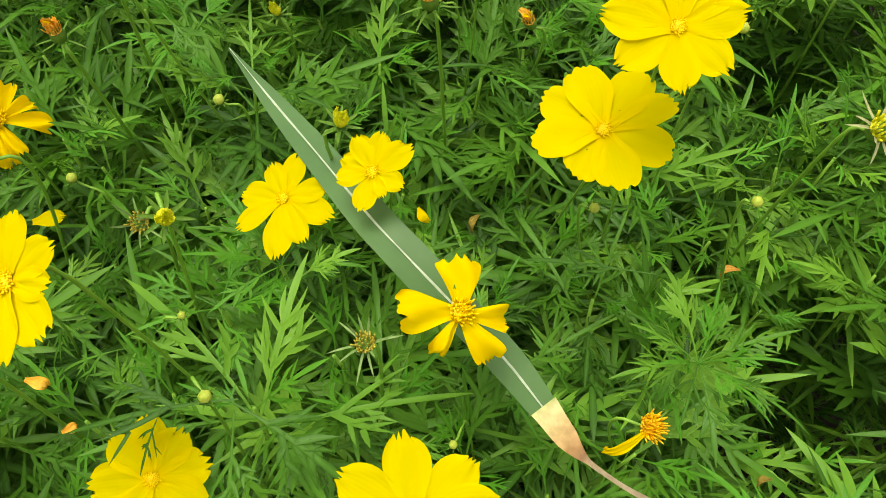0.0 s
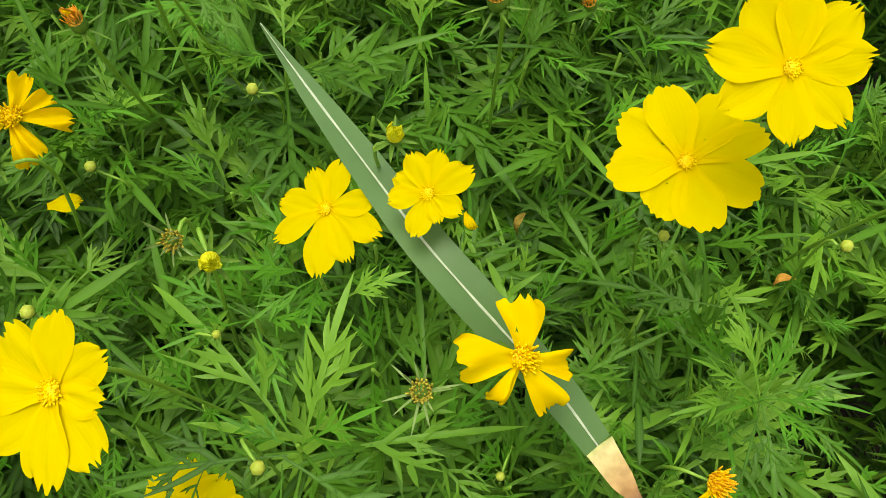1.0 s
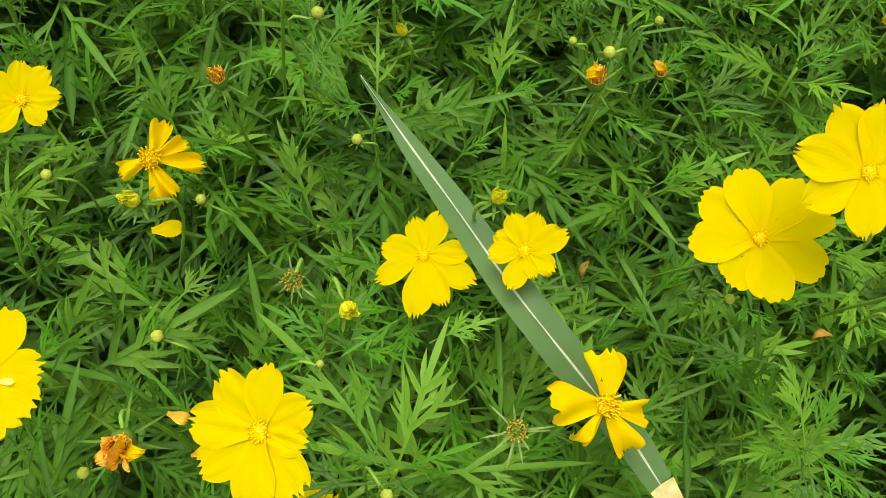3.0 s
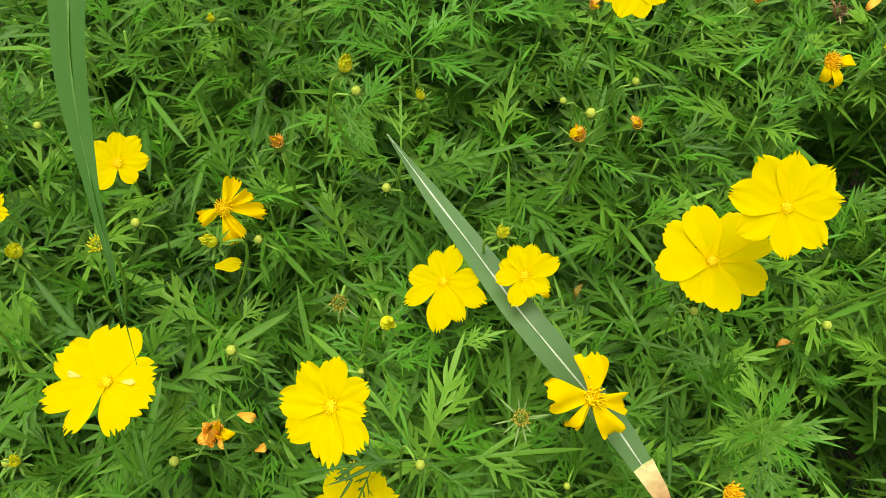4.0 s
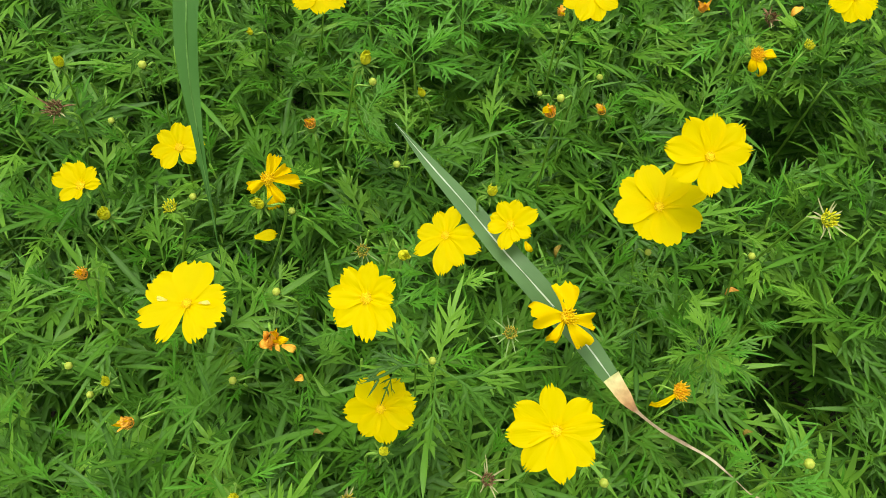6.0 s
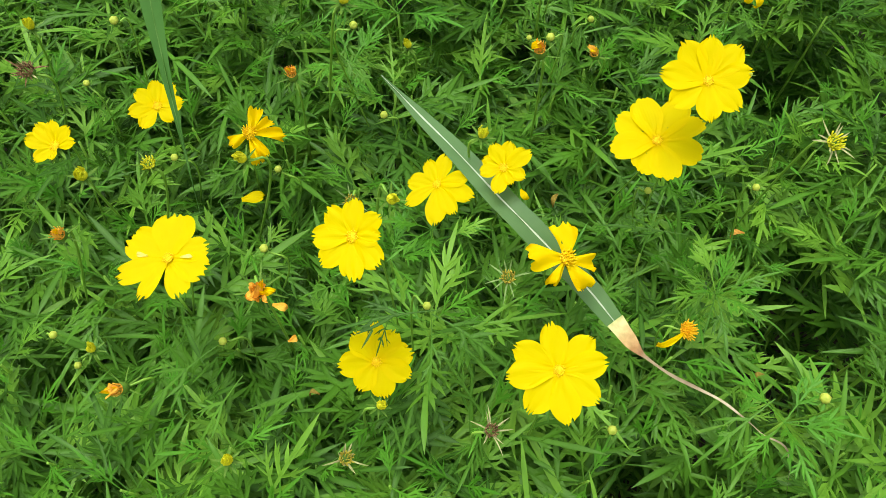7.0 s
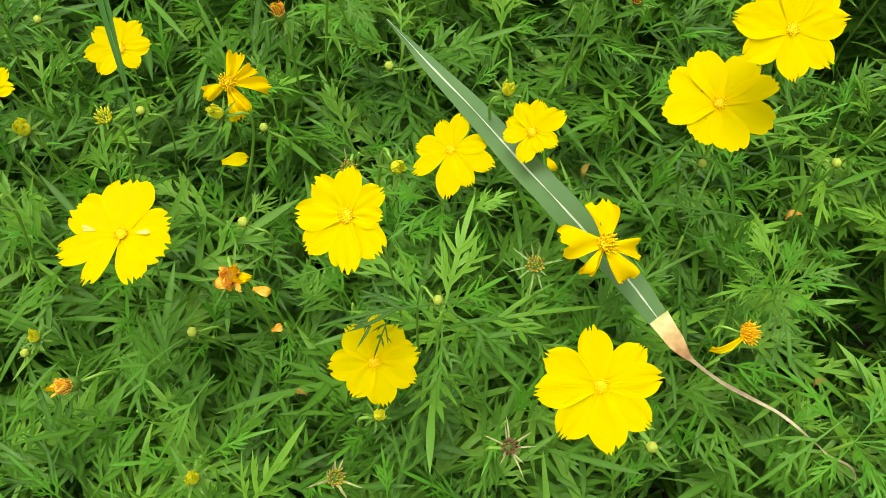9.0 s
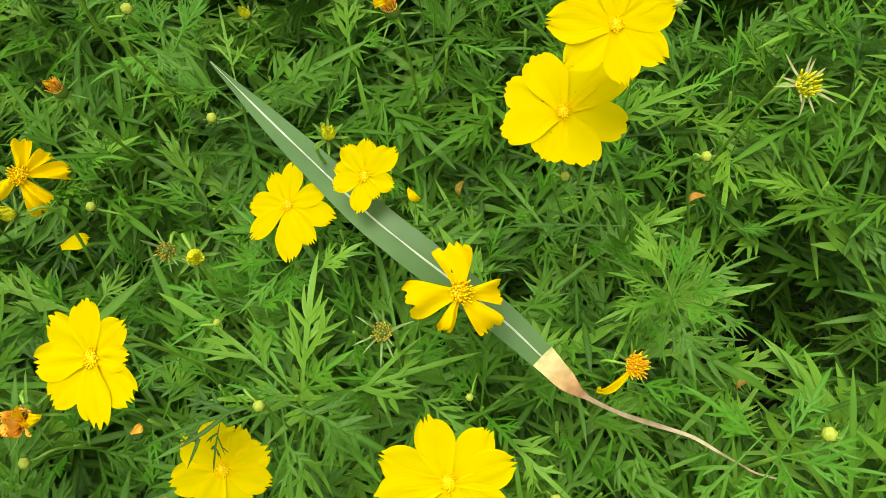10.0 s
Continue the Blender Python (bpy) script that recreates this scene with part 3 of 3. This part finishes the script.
def curled_spent(at, normal, petals, seed, label):
    """A spent flower: an orange tuft with a few long curled petals left."""
    f = thing("withered_flower", Matrix.Translation(at) @ upright(normal), label, "withered flower", "withered flowers")
    part("disc", floret_disc(0.0047, seed, 80, 0.95, DISC_ORANGE, 0.085), f, "bright orange tuft of florets")["kind"] = "stuff"
    for k, (angle, length, wide, curl) in enumerate(petals):
        me = petal_mesh(length / 1000, wide / 1000, seed + k, 0.2, curl, 0.4, PETAL_OLD, 0.5)
        part("petal", me, f, at=Matrix.Rotation(radians(angle - 90), 4, "Z"))
    for k in range(7):
        part("bract", pointed_bract(0.011, 0.0018, 0.1, BRACT), f, at=Matrix.Translation((0, 0, -0.002)) @ Matrix.Rotation(k * 0.898, 4, "Z"))
    stalk(f, at, foot_of(at[0], at[1], seed), seed)
    HEADS.append((*at, 0.012))
    HEADS.append((at[0] + 0.012 * math.cos(radians(petals[0][0])), at[1] + 0.012 * math.sin(radians(petals[0][0])), at[2] - 0.006, 0.010))


curled_spent((0.1869, -0.0878, 0.4840), (0.3, -0.3, 0.9), [(-146, 25, 4.6, 0.40)], 501, "spent cosmos flower with a single curled yellow petal")
curled_spent((0.2492, 0.1646, 0.5100), (0.1, -0.4, 0.9), [(-110, 15, 10, 0.5), (-65, 20, 10, 0.5), (15, 22, 8, 0.6)], 502, "spent cosmos flower with a few drooping yellow petals")


def loose_petal(at, turn, length, width, seed, label, material, curl=0.2):
    p = new("fallen_petal", petal_mesh(length / 1000, width / 1000, seed, 0.1, curl, 0.2, material, 0.3))
    p.matrix_basis = Matrix.Translation(at) @ Euler([radians(a) for a in turn]).to_matrix().to_4x4()
    HEADS.append((at[0], at[1], at[2], length / 1500))
    HEADS.append((*(p.matrix_basis @ Vector((0, length / 1500, 0))), length / 1500))
    tagged(p, label, "petal", "fallen petals")


loose_petal((-0.1030, 0.0257, 0.4114), (10, 20, -75), 19, 10, 601, "yellow fallen petal resting on green leaves", PETAL, 0.1)
loose_petal((-0.0596, -0.0721, 0.4500), (0, 10, -100), 12, 6, 602, "curled orange fallen petal on the leaves", DRY_ORANGE, 0.4)
loose_petal((-0.0524, -0.0841, 0.4200), (0, 30, -60), 8, 5, 603, "small orange fallen petal on the leaves", DRY_ORANGE, 0.3)
loose_petal((0.1259, 0.0445, 0.4150), (20, 10, 150), 12, 4, 604, "dull brown fallen petal between leaves", DULL, 0.7)
loose_petal((0.3150, 0.2644, 0.4700), (10, 0, 130), 16, 6, 605, "curled orange dry petal at the bed's edge", DRY_ORANGE, 0.4)
loose_petal((0.0950, 0.0263, 0.4463), (15, 35, -150), 11, 5, 606, "small folded yellow petal beside the grass blade", PETAL_OLD, 0.5)
loose_petal((0.2660, 0.0297, 0.4000), (10, 10, 95), 13, 4.5, 607, "curled orange-brown petal caught among leaves", RUST, 0.5)
for k, (x, y, z, turn) in enumerate([(0.2629, -0.0820, 0.4050, 100), (-0.0269, -0.1196, 0.4250, 80)]):
    loose_petal((x, y, z), (15, 20, turn), 9, 3.5, 620 + k, "withered brown petal caught between leaves", DULL, 0.7)


# ---- the grass blades ----
def ribbon(line, widths, fold, rise=(0, 0, 1), cols=9):
    """A blade along a line: half widths, and a shallow fold along its middle."""
    verts, along, across = [], [], []
    n = len(line)
    for k, p in enumerate(line):
        d = (line[min(k + 1, n - 1)] - line[max(k - 1, 0)]).normalized()
        side = d.cross(Vector(rise)).normalized()
        up = side.cross(d)
        for c in range(cols):
            v = 2 * c / (cols - 1) - 1
            ripple = 0.0004 * math.sin(k * 0.45) * v * (1 if v > 0 else 0.6)
            verts.append(p + side * (v * widths[k]) + up * (fold * abs(v) * widths[k] + ripple))
            along.append(k / (n - 1))
            across.append(v)
    return verts, grid_faces(n, cols), {"along": along, "across": across}


def spread(points, count):
    xs = np.linspace(0, 1, len(points))
    return list(np.interp(np.linspace(0, 1, count), xs, points))


def fallen_blade():
    g = thing("grass_blade", Matrix.Identity(4), "grey-green grass blade with white midrib and dry end on leaves", "grass blade")
    green = bezier([(-0.0069, 0.1056, 0.4622), (0.0217, 0.0656, 0.4729), (0.0484, 0.0286, 0.4838), (0.0766, -0.0069, 0.4877), (0.0947, -0.0247, 0.4847),
                    (0.1134, -0.0400, 0.4768), (0.1353, -0.0575, 0.4658), (0.1510, -0.0737, 0.4589)], 60)
    half = spread([0.0006, 0.0048, 0.0074, 0.0085, 0.0090, 0.0086, 0.0078, 0.0064], 60)
    v, f, a = ribbon(green, half, 0.10)
    part("blade", mesh_from("blade", v, f, GRASS, a), g)
    v, f, a = ribbon([p + Vector((0, 0, 0.0005)) for p in green], [0.00045 * min(1, 0.3 + h / 0.006) for h in half], -0.25, cols=5)
    part("midrib", mesh_from("midrib", v, f, MIDRIB, a), g, "thin white midrib")
    tail = bezier([(0.1510, -0.0737, 0.4591), (0.1606, -0.0850, 0.4559), (0.1696, -0.0928, 0.4529), (0.1857, -0.1005, 0.4459), (0.2033, -0.1067, 0.4409), (0.2186, -0.1127, 0.4379),
                   (0.2296, -0.1205, 0.4369), (0.2458, -0.1288, 0.4269), (0.2706, -0.1396, 0.4049), (0.31, -0.17, 0.25), (0.33, -0.19, 0.0)], 70)
    half = spread([0.0064, 0.0050, 0.0012, 0.0010, 0.0011, 0.0009, 0.0006, 0.0005, 0.0005, 0.0005, 0.0005], 70)
    v, f, a = ribbon(tail, half, 0.25, (0.1, -0.1, 1))
    part("dry_end", mesh_from("dry_end", v, f, DRY_GRASS, a), g, "withered brown twisted end")
    for p, h in zip(green[::3], spread([0.001, 0.0085, 0.009, 0.007], 20)):
        HEADS.append((*p, h + 0.001))
    for p in tail[:46:3]:
        HEADS.append((*p, 0.003))


fallen_blade()


def standing_blade():
    g = thing("standing_grass_blade", Matrix.Identity(4), "tall arching green grass blade with a fine drooping tip", "grass blade")
    line = bezier([(-0.0656, -0.0933, 0.5937), (-0.0702, -0.0743, 0.6223), (-0.0752, -0.0540, 0.6497), (-0.0794, -0.0318, 0.6754), (-0.0796, -0.0077, 0.6995), (-0.0799, 0.0163, 0.7238),
                   (-0.082, 0.060, 0.750), (-0.090, 0.130, 0.755), (-0.100, 0.210, 0.69), (-0.110, 0.270, 0.50), (-0.115, 0.300, 0.25), (-0.115, 0.310, -0.01)], 110)
    half = spread([0.0001, 0.0006, 0.0023, 0.0049, 0.0058, 0.0062, 0.0070, 0.0076, 0.0078, 0.0070, 0.0052, 0.0030], 110)
    v, f, a = ribbon(line, half, 0.18)
    part("blade", mesh_from("blade", v, f, GRASS_TALL, a), g)
    v, f, a = ribbon([p + Vector((0, 0, 0.0004)) for p in line], [0.00035 * min(1, 0.2 + h / 0.006) for h in half], -0.25, cols=5)
    part("midrib", mesh_from("midrib", v, f, RIB_GREEN, a), g)
    for p, h in zip(line[:75:3], half[::3]):
        HEADS.append((*p, h + 0.001))


standing_blade()


# ---- foliage ----
def lobe(base, way, normal, length, width, bend, verts, faces, rib, stations=6, curve=0.0):
    """A narrow lance-shaped leaflet with a long point, slightly folded along its rib."""
    start = len(verts)
    side = way.cross(normal).normalized()
    for k in range(stations):
        u = k / (stations - 1)
        w = width / 2 * (0.72 + 0.9 * u * (1 - u)) * (1 - u ** 2.6) + width * 0.012
        p = base + way * (length * u) + normal * (bend * length * u * u) + side * (curve * length * u * u)
        verts += [p - side * w + normal * w * 0.24, p, p + side * w + normal * w * 0.24]
        rib += [0.0, 0.45 * (1 - 0.6 * u), 0.0]
    faces += grid_faces(stations, 3, start)


def leaf_geometry(seed, pairs, broad=1.0, fine=True):
    """A feathery leaf 1 dm long along +y: a broad winged rachis with forward-pointing lobes, some of them cut again."""
    rng = random.Random(seed)
    verts, faces, rib = [], [], []
    unit = 0.1
    droop = rng.uniform(0.08, 0.40)
    sway = rng.uniform(-0.12, 0.12)
    up = Vector((0, 0, 1))

    def spine(s):
        return Vector((sway * unit * s * s, unit * s, -droop * unit * s * s))

    def heading(s):
        return (spine(s + 0.02) - spine(s - 0.02)).normalized()

    n = 9
    end = rng.uniform(0.60, 0.70)
    for k in range(n):
        s = end * k / (n - 1)
        d = heading(s)
        side = d.cross(up).normalized()
        q = k / (n - 1)
        w = unit * (0.006 + 0.014 * max(0.0, q - 0.25) ** 0.7) * broad
        p = spine(s)
        rise = side.cross(d) * w * 0.3
        verts += [p - side * w + rise, p, p + side * w + rise]
        rib += [0.1, 0.5, 0.1]
    faces += grid_faces(n, 3)
    d = heading(end)
    lobe(spine(end), d, d.cross(up).cross(d).normalized(), unit * rng.uniform(0.28, 0.40), unit * 0.041 * broad * rng.uniform(0.85, 1.2),
         -rng.uniform(0.0, 0.3), verts, faces, rib, 7)
    for k in range(pairs):
        s = end * (0.36 + 0.60 * (k + 0.5) / pairs)
        for sign in (-1, 1):
            q = min(end, s + rng.uniform(-0.05, 0.05))
            d = heading(q)
            side = d.cross(up).normalized() * sign
            open_angle = radians(rng.uniform(28, 50))
            way = (d * math.cos(open_angle) + side * math.sin(open_angle) + up * rng.uniform(-0.16, 0.16)).normalized()
            normal = way.cross(up).cross(way).normalized()
            normal = (normal + side * rng.uniform(-0.25, 0.25)).normalized()
            long = unit * (0.36 - 0.15 * k / max(1, pairs - 1)) * rng.uniform(0.78, 1.15)
            wide = unit * 0.037 * broad * rng.uniform(0.8, 1.2)
            bend = rng.uniform(-0.32, 0.08)
            lobe(spine(q), way, normal, long, wide, bend, verts, faces, rib, 6, -sign * rng.uniform(0.0, 0.24))
            cuts = (rng.choice((1, 2, 2)), rng.choice((1, 1, 2)), rng.choice((0, 1)), 0)[min(k, 3)] if fine else 0
            for c in range(cuts):
                at = 0.30 + 0.24 * c
                base = spine(q) + way * (long * at) + normal * (bend * long * at * at)
                for sg in (-1, 1):
                    if rng.random() < 0.75:
                        out = way.cross(normal).normalized() * sg
                        a2 = radians(rng.uniform(26, 44))
                        w2 = (way * math.cos(a2) + out * math.sin(a2) + normal * rng.uniform(-0.15, 0.15)).normalized()
                        lobe(base, w2, normal, long * rng.uniform(0.30, 0.52), wide * rng.uniform(0.65, 0.95), rng.uniform(-0.25, 0.1), verts, faces, rib, 4,
                             sg * rng.uniform(-0.2, 0.05))
    return verts, faces, rib


LEAVES = []
for k in range(28):
    v, f, r = leaf_geometry(900 + k, (2, 3, 3, 3, 4)[k % 5], 1.0 + 0.35 * ((k * 7) % 5) / 4)
    LEAVES.append((mesh_from("leaf", v, f, LEAF, {"rib": r}), np.array([tuple(p) for p in v]), f, np.array(r)))
TUFTS = []
for k in range(8):
    v, f, r = leaf_geometry(990 + k, 3, 1.15)
    TUFTS.append((mesh_from("young_leaf", v, f, LEAF_YOUNG, {"rib": r}), np.array([tuple(p) for p in v]), f, np.array(r)))
FAR_LEAVES = []
for k in range(8):
    v, f, r = leaf_geometry(960 + k, 3, 1.2, False)
    FAR_LEAVES.append((None, np.array([tuple(p) for p in v]), f, np.array(r)))

GAPS = [(0.312, 0.180, 0.034), (0.316, -0.026, 0.044), (0.182, -0.166, 0.030), (0.252, -0.185, 0.022), (-0.215, -0.215, 0.020), (0.150, -0.008, 0.014)]
VIEW_FROM = Vector((0.06, -0.19, 0.86))  # the camera's mean position; leaves between it and a head are left out
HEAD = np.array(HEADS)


def canopy(x, y):
    """The height of the foliage's top over a place."""
    h = 0.437 + 0.020 * noise.noise((x * 9, y * 9, 1.3)) + 0.012 * noise.noise((x * 25, y * 25, 5.1)) + 0.12 * min(0.25, max(0.0, y - 0.10))
    d = np.hypot(HEAD[:, 0] - x, HEAD[:, 1] - y)
    h = min(h, float(np.min(HEAD[:, 2] - 0.010 + 0.35 * np.maximum(0, d - HEAD[:, 3] * 0.6))))
    for gx, gy, gr in GAPS:
        h -= 0.05 * max(0.0, 1 - math.hypot(x - gx, y - gy) / (gr * 1.9))
    return h


WAYS = np.array([VIEW_FROM]) - HEAD[:, :3]
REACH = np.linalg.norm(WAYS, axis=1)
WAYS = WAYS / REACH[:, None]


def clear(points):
    """Whether a leaf's points leave every head and blade uncovered in the camera's view."""
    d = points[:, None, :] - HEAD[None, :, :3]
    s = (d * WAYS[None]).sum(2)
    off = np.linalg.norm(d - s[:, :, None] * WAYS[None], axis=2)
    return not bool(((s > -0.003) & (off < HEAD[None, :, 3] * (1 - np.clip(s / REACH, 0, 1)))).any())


def in_gap(points):
    """Whether too much of a leaf hangs over one of the bed's open gaps."""
    return any(float((np.hypot(points[:, 0] - gx, points[:, 1] - gy) < gr * 0.85).mean()) > 0.08 for gx, gy, gr in GAPS)


def leaf_pose(at, azimuth, rise, size, roll):
    return (Matrix.Translation(at) @ Matrix.Rotation(azimuth, 4, "Z") @ Matrix.Rotation(rise, 4, "X") @ Matrix.Rotation(roll, 4, "Y") @ Matrix.Scale(size, 4))


def place_leaf(plant, kinds, at, azimuth, rise, size, rng):
    k = rng.randrange(len(kinds))
    for tries in range(3):
        m = leaf_pose(at, azimuth + rng.uniform(-0.3, 0.3) * (1 + tries), rise - 0.3 * tries, size * (1 - 0.15 * tries), rng.uniform(-0.35, 0.35))
        me, pts, _, _ = kinds[k]
        a = np.array(m)
        tips = pts[::4] @ a[:3, :3].T + a[:3, 3]
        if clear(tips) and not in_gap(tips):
            ob = new("leaf", me)
            ob.parent = plant
            ob.matrix_basis = plant.matrix_basis.inverted() @ m
            return True
    return False


NODES = [(0.004, 0.40, 58), (0.014, 0.62, 42), (0.030, 0.84, 29), (0.052, 1.0, 18), (0.080, 1.05, 9), (0.112, 1.0, 2), (0.150, 0.9, -3)]


def shoot(plant, top, lean, seed, nodes=NODES):
    rng = random.Random(seed)
    top = Vector(top)
    foot = Vector((top.x - lean[0] * 2.2, top.y - lean[1] * 2.2, -0.01))
    line = bezier([foot, foot.lerp(top, 0.5) + Vector((lean[0] * -0.35, lean[1] * -0.35, 0)), top], 16)
    back = plant.matrix_basis.inverted()
    v, f = tube([back @ p for p in line], (0.0022, 0.0009), 6)
    part("stem", mesh_from("stem", v, f, STEM), plant)
    turn = rng.uniform(0, 6.283)
    axis = (line[-1] - line[-4]).normalized()
    for k, (down, size, rise) in enumerate(nodes):
        at = top - axis * down
        for side in (0, 2.1, 4.2) if 1 <= k <= 2 else (0, math.pi):
            young = k == 0
            place_leaf(plant, TUFTS if young else LEAVES, at, turn + side + rng.uniform(-0.25, 0.25), radians(rise + rng.uniform(-14, 14)),
                       size * rng.uniform(0.88, 1.22), rng)
        turn += math.pi / 2 + rng.uniform(-0.35, 0.35)


def plants():
    rng = random.Random(77)
    spots = [(0.004, 0.100, 0.452), (0.040, -0.085, 0.47), (-0.095, 0.070, 0.425), (-0.075, 0.060, 0.415)]
    tries = 0
    while len(spots) < 330 and tries < 14000:
        tries += 1
        x, y = rng.uniform(-0.43, 0.46), rng.uniform(-0.29, 0.40)
        if any(math.hypot(x - gx, y - gy) < gr for gx, gy, gr in GAPS):
            continue
        gap = (0.047 if tries < 4000 else 0.038) * (0.84 if y > 0.08 else 1.0)
        if any(math.hypot(x - q[0], y - q[1]) < gap for q in spots):
            continue
        spots.append((x, y, canopy(x, y) - rng.uniform(0.0, 0.035)))
    cells = {}
    for s in spots:
        cells.setdefault((int((s[0] + 1) / 0.14), int((s[1] + 1) / 0.13)), []).append(s)
    for n, key in enumerate(sorted(cells)):
        group = cells[key]
        cx, cy = sum(s[0] for s in group) / len(group), sum(s[1] for s in group) / len(group)
        p = thing("cosmos_plant", Matrix.Translation((cx, cy, 0)), "bushy green cosmos plant with finely cut feathery leaves", "plant", "cosmos plants of the bed")
        for k, s in enumerate(group):
            a = rng.uniform(0, 6.283)
            l = rng.uniform(0.005, 0.03)
            shoot(p, s, (l * math.cos(a) + (s[0] - cx) * 0.15, l * math.sin(a) + (s[1] - cy) * 0.15), 3000 + n * 40 + k)
    return spots


plants()


def placed_leaves():
    """Leaves that lie across a flower or a blade, and the young rosettes."""
    p = thing("cosmos_sprig", Matrix.Translation((0.05, -0.06, 0)), "green cosmos sprig with leaflets across a flower and a grass blade", "plant", "cosmos plants of the bed")
    rng = random.Random(41)

    def lay(kinds, k, at, to, size, roll=0.0):
        way = Vector(to) - Vector(at)
        m = leaf_pose(at, math.atan2(-way.x, way.y), math.atan2(way.z, math.hypot(way.x, way.y)), size, roll)
        ob = new("leaf", kinds[k][0])
        ob.parent = p
        ob.matrix_basis = p.matrix_basis.inverted() @ m

    lay(LEAVES, 5, (0.042, -0.094, 0.505), (0.004, -0.100, 0.507), 0.62)
    lay(LEAVES, 10, (0.018, -0.098, 0.506), (0.011, -0.116, 0.498), 0.26)
    lay(LEAVES, 2, (0.046, -0.030, 0.468), (0.078, -0.016, 0.502), 0.36)
    lay(LEAVES, 7, (-0.036, 0.107, 0.482), (-0.006, 0.078, 0.480), 0.42)
    lay(LEAVES, 16, (-0.048, 0.150, 0.462), (-0.010, 0.109, 0.459), 0.62)
    lay(LEAVES, 12, (0.040, -0.094, 0.500), (0.075, -0.110, 0.500), 0.55)
    lay(LEAVES, 15, (0.040, -0.096, 0.500), (0.043, -0.130, 0.490), 0.45)
    lay(LEAVES, 0, (-0.083, -0.109, 0.470), (-0.140, -0.150, 0.455), 0.73)
    lay(LEAVES, 5, (-0.067, -0.123, 0.462), (-0.097, -0.164, 0.448), 0.54)
    lay(LEAVES, 10, (0.242, -0.118, 0.462), (0.195, -0.155, 0.450), 0.62)
    lay(LEAVES, 20, (-0.014, -0.064, 0.470), (-0.049, -0.070, 0.462), 0.37)
    lay(LEAVES, 15, (0.197, -0.019, 0.475), (0.143, -0.011, 0.470), 0.56)
    # rosettes from y 0.17 back are added, in lighter leaves, to brighten the far side
    for x, y, z, n, size in ((0.2177, -0.0488, 0.454, 13, 0.46), (0.036, -0.012, 0.450, 8, 0.45), (0.255, -0.125, 0.440, 9, 0.5),
                             (0.010, -0.030, 0.440, 7, 0.45), (-0.030, 0.120, 0.455, 8, 0.5), (0.000, 0.170, 0.458, 9, 0.6), (0.035, 0.210, 0.465, 9, 0.6), (-0.040, 0.205, 0.462, 9, 0.6),
                             (-0.015, 0.255, 0.468, 9, 0.6), (0.255, 0.235, 0.462, 9, 0.6)):
        stem = [p.matrix_basis.inverted() @ q for q in bezier([(x + 0.02, y + 0.015, -0.01), (x + 0.012, y + 0.01, z * 0.5), (x, y, z)], 12)]
        v, f = tube(stem, (0.0024, 0.0010), 6)
        part("stem", mesh_from("stem", v, f, STEM), p)
        for k in range(n):
            a = k * 2.39996 + x * 40
            rise = 0.15 + 0.9 * (k / n)
            to = (x + math.cos(a) * 0.05, y + math.sin(a) * 0.05, z + 0.05 * math.tan(rise))
            kinds = LEAVES if n > 10 and k < 9 else TUFTS
            m = rng.randrange(len(kinds))
            w = leaf_pose((x, y, z), math.atan2(-math.cos(a), math.sin(a)), rise, size, 0)
            q = np.array(w)
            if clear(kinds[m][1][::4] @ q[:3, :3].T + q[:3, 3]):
                lay(kinds, m, (x, y, z), to, size * rng.uniform(0.8, 1.1), rng.uniform(-0.3, 0.3))


placed_leaves()


def joined_leaves(name, label, spots, seed, material, kinds):
    """Many leaves in one mesh, for what nobody could count."""
    rng = random.Random(seed)
    vs, fs, rs, count = [], [], [], 0
    for x, y, z, size in spots:
        _, pts, faces, rib = kinds[rng.randrange(len(kinds))]
        m = np.array(leaf_pose((x, y, z), rng.uniform(0, 6.283), radians(rng.uniform(-25, 35)), size, rng.uniform(-0.5, 0.5)))
        placed = pts @ m[:3, :3].T + m[:3, 3]
        if in_gap(placed):
            continue
        vs.append(placed)
        rs.append(rib)
        fs += [tuple(i + count for i in f) for f in faces]
        count += len(pts)
    ob = new(name, mesh_from(name, np.concatenate(vs), fs, material, {"rib": np.concatenate(rs)}))
    return tagged(ob, label, "foliage", kind="stuff")


def low_spots():
    rng = random.Random(5)
    out = []
    while len(out) < 1400:
        x, y = rng.uniform(-0.46, 0.5), rng.uniform(-0.32, 0.43)
        if any(math.hypot(x - gx, y - gy) < gr * 0.75 for gx, gy, gr in GAPS):
            continue
        out.append((x, y, rng.uniform(0.08, 0.29), rng.uniform(0.8, 1.15)))
    return out


def outer_spots():
    rng = random.Random(6)
    out = []
    while len(out) < 4000:
        x, y = rng.gauss(0.0, 0.62), 0.08 + rng.gauss(0.0, 0.60)
        far = math.hypot(x / 1.15, (y - 0.08) / 1.1)
        if far > 1 or (-0.45 < x < 0.48 and -0.31 < y < 0.42):
            continue
        out.append((x, y, (0.44 - 0.3 * rng.random() ** 2) * (1 - 0.7 * max(0.0, far - 0.5) * 2), rng.uniform(1.0, 1.5)))
    return out


joined_leaves("lower_foliage", "lower cosmos leaves inside the dense bed", low_spots(), 8, LEAF_MASS, LEAVES)
joined_leaves("outer_foliage", "feathery cosmos foliage of the bed further out", outer_spots(), 9, LEAF_MASS, FAR_LEAVES)
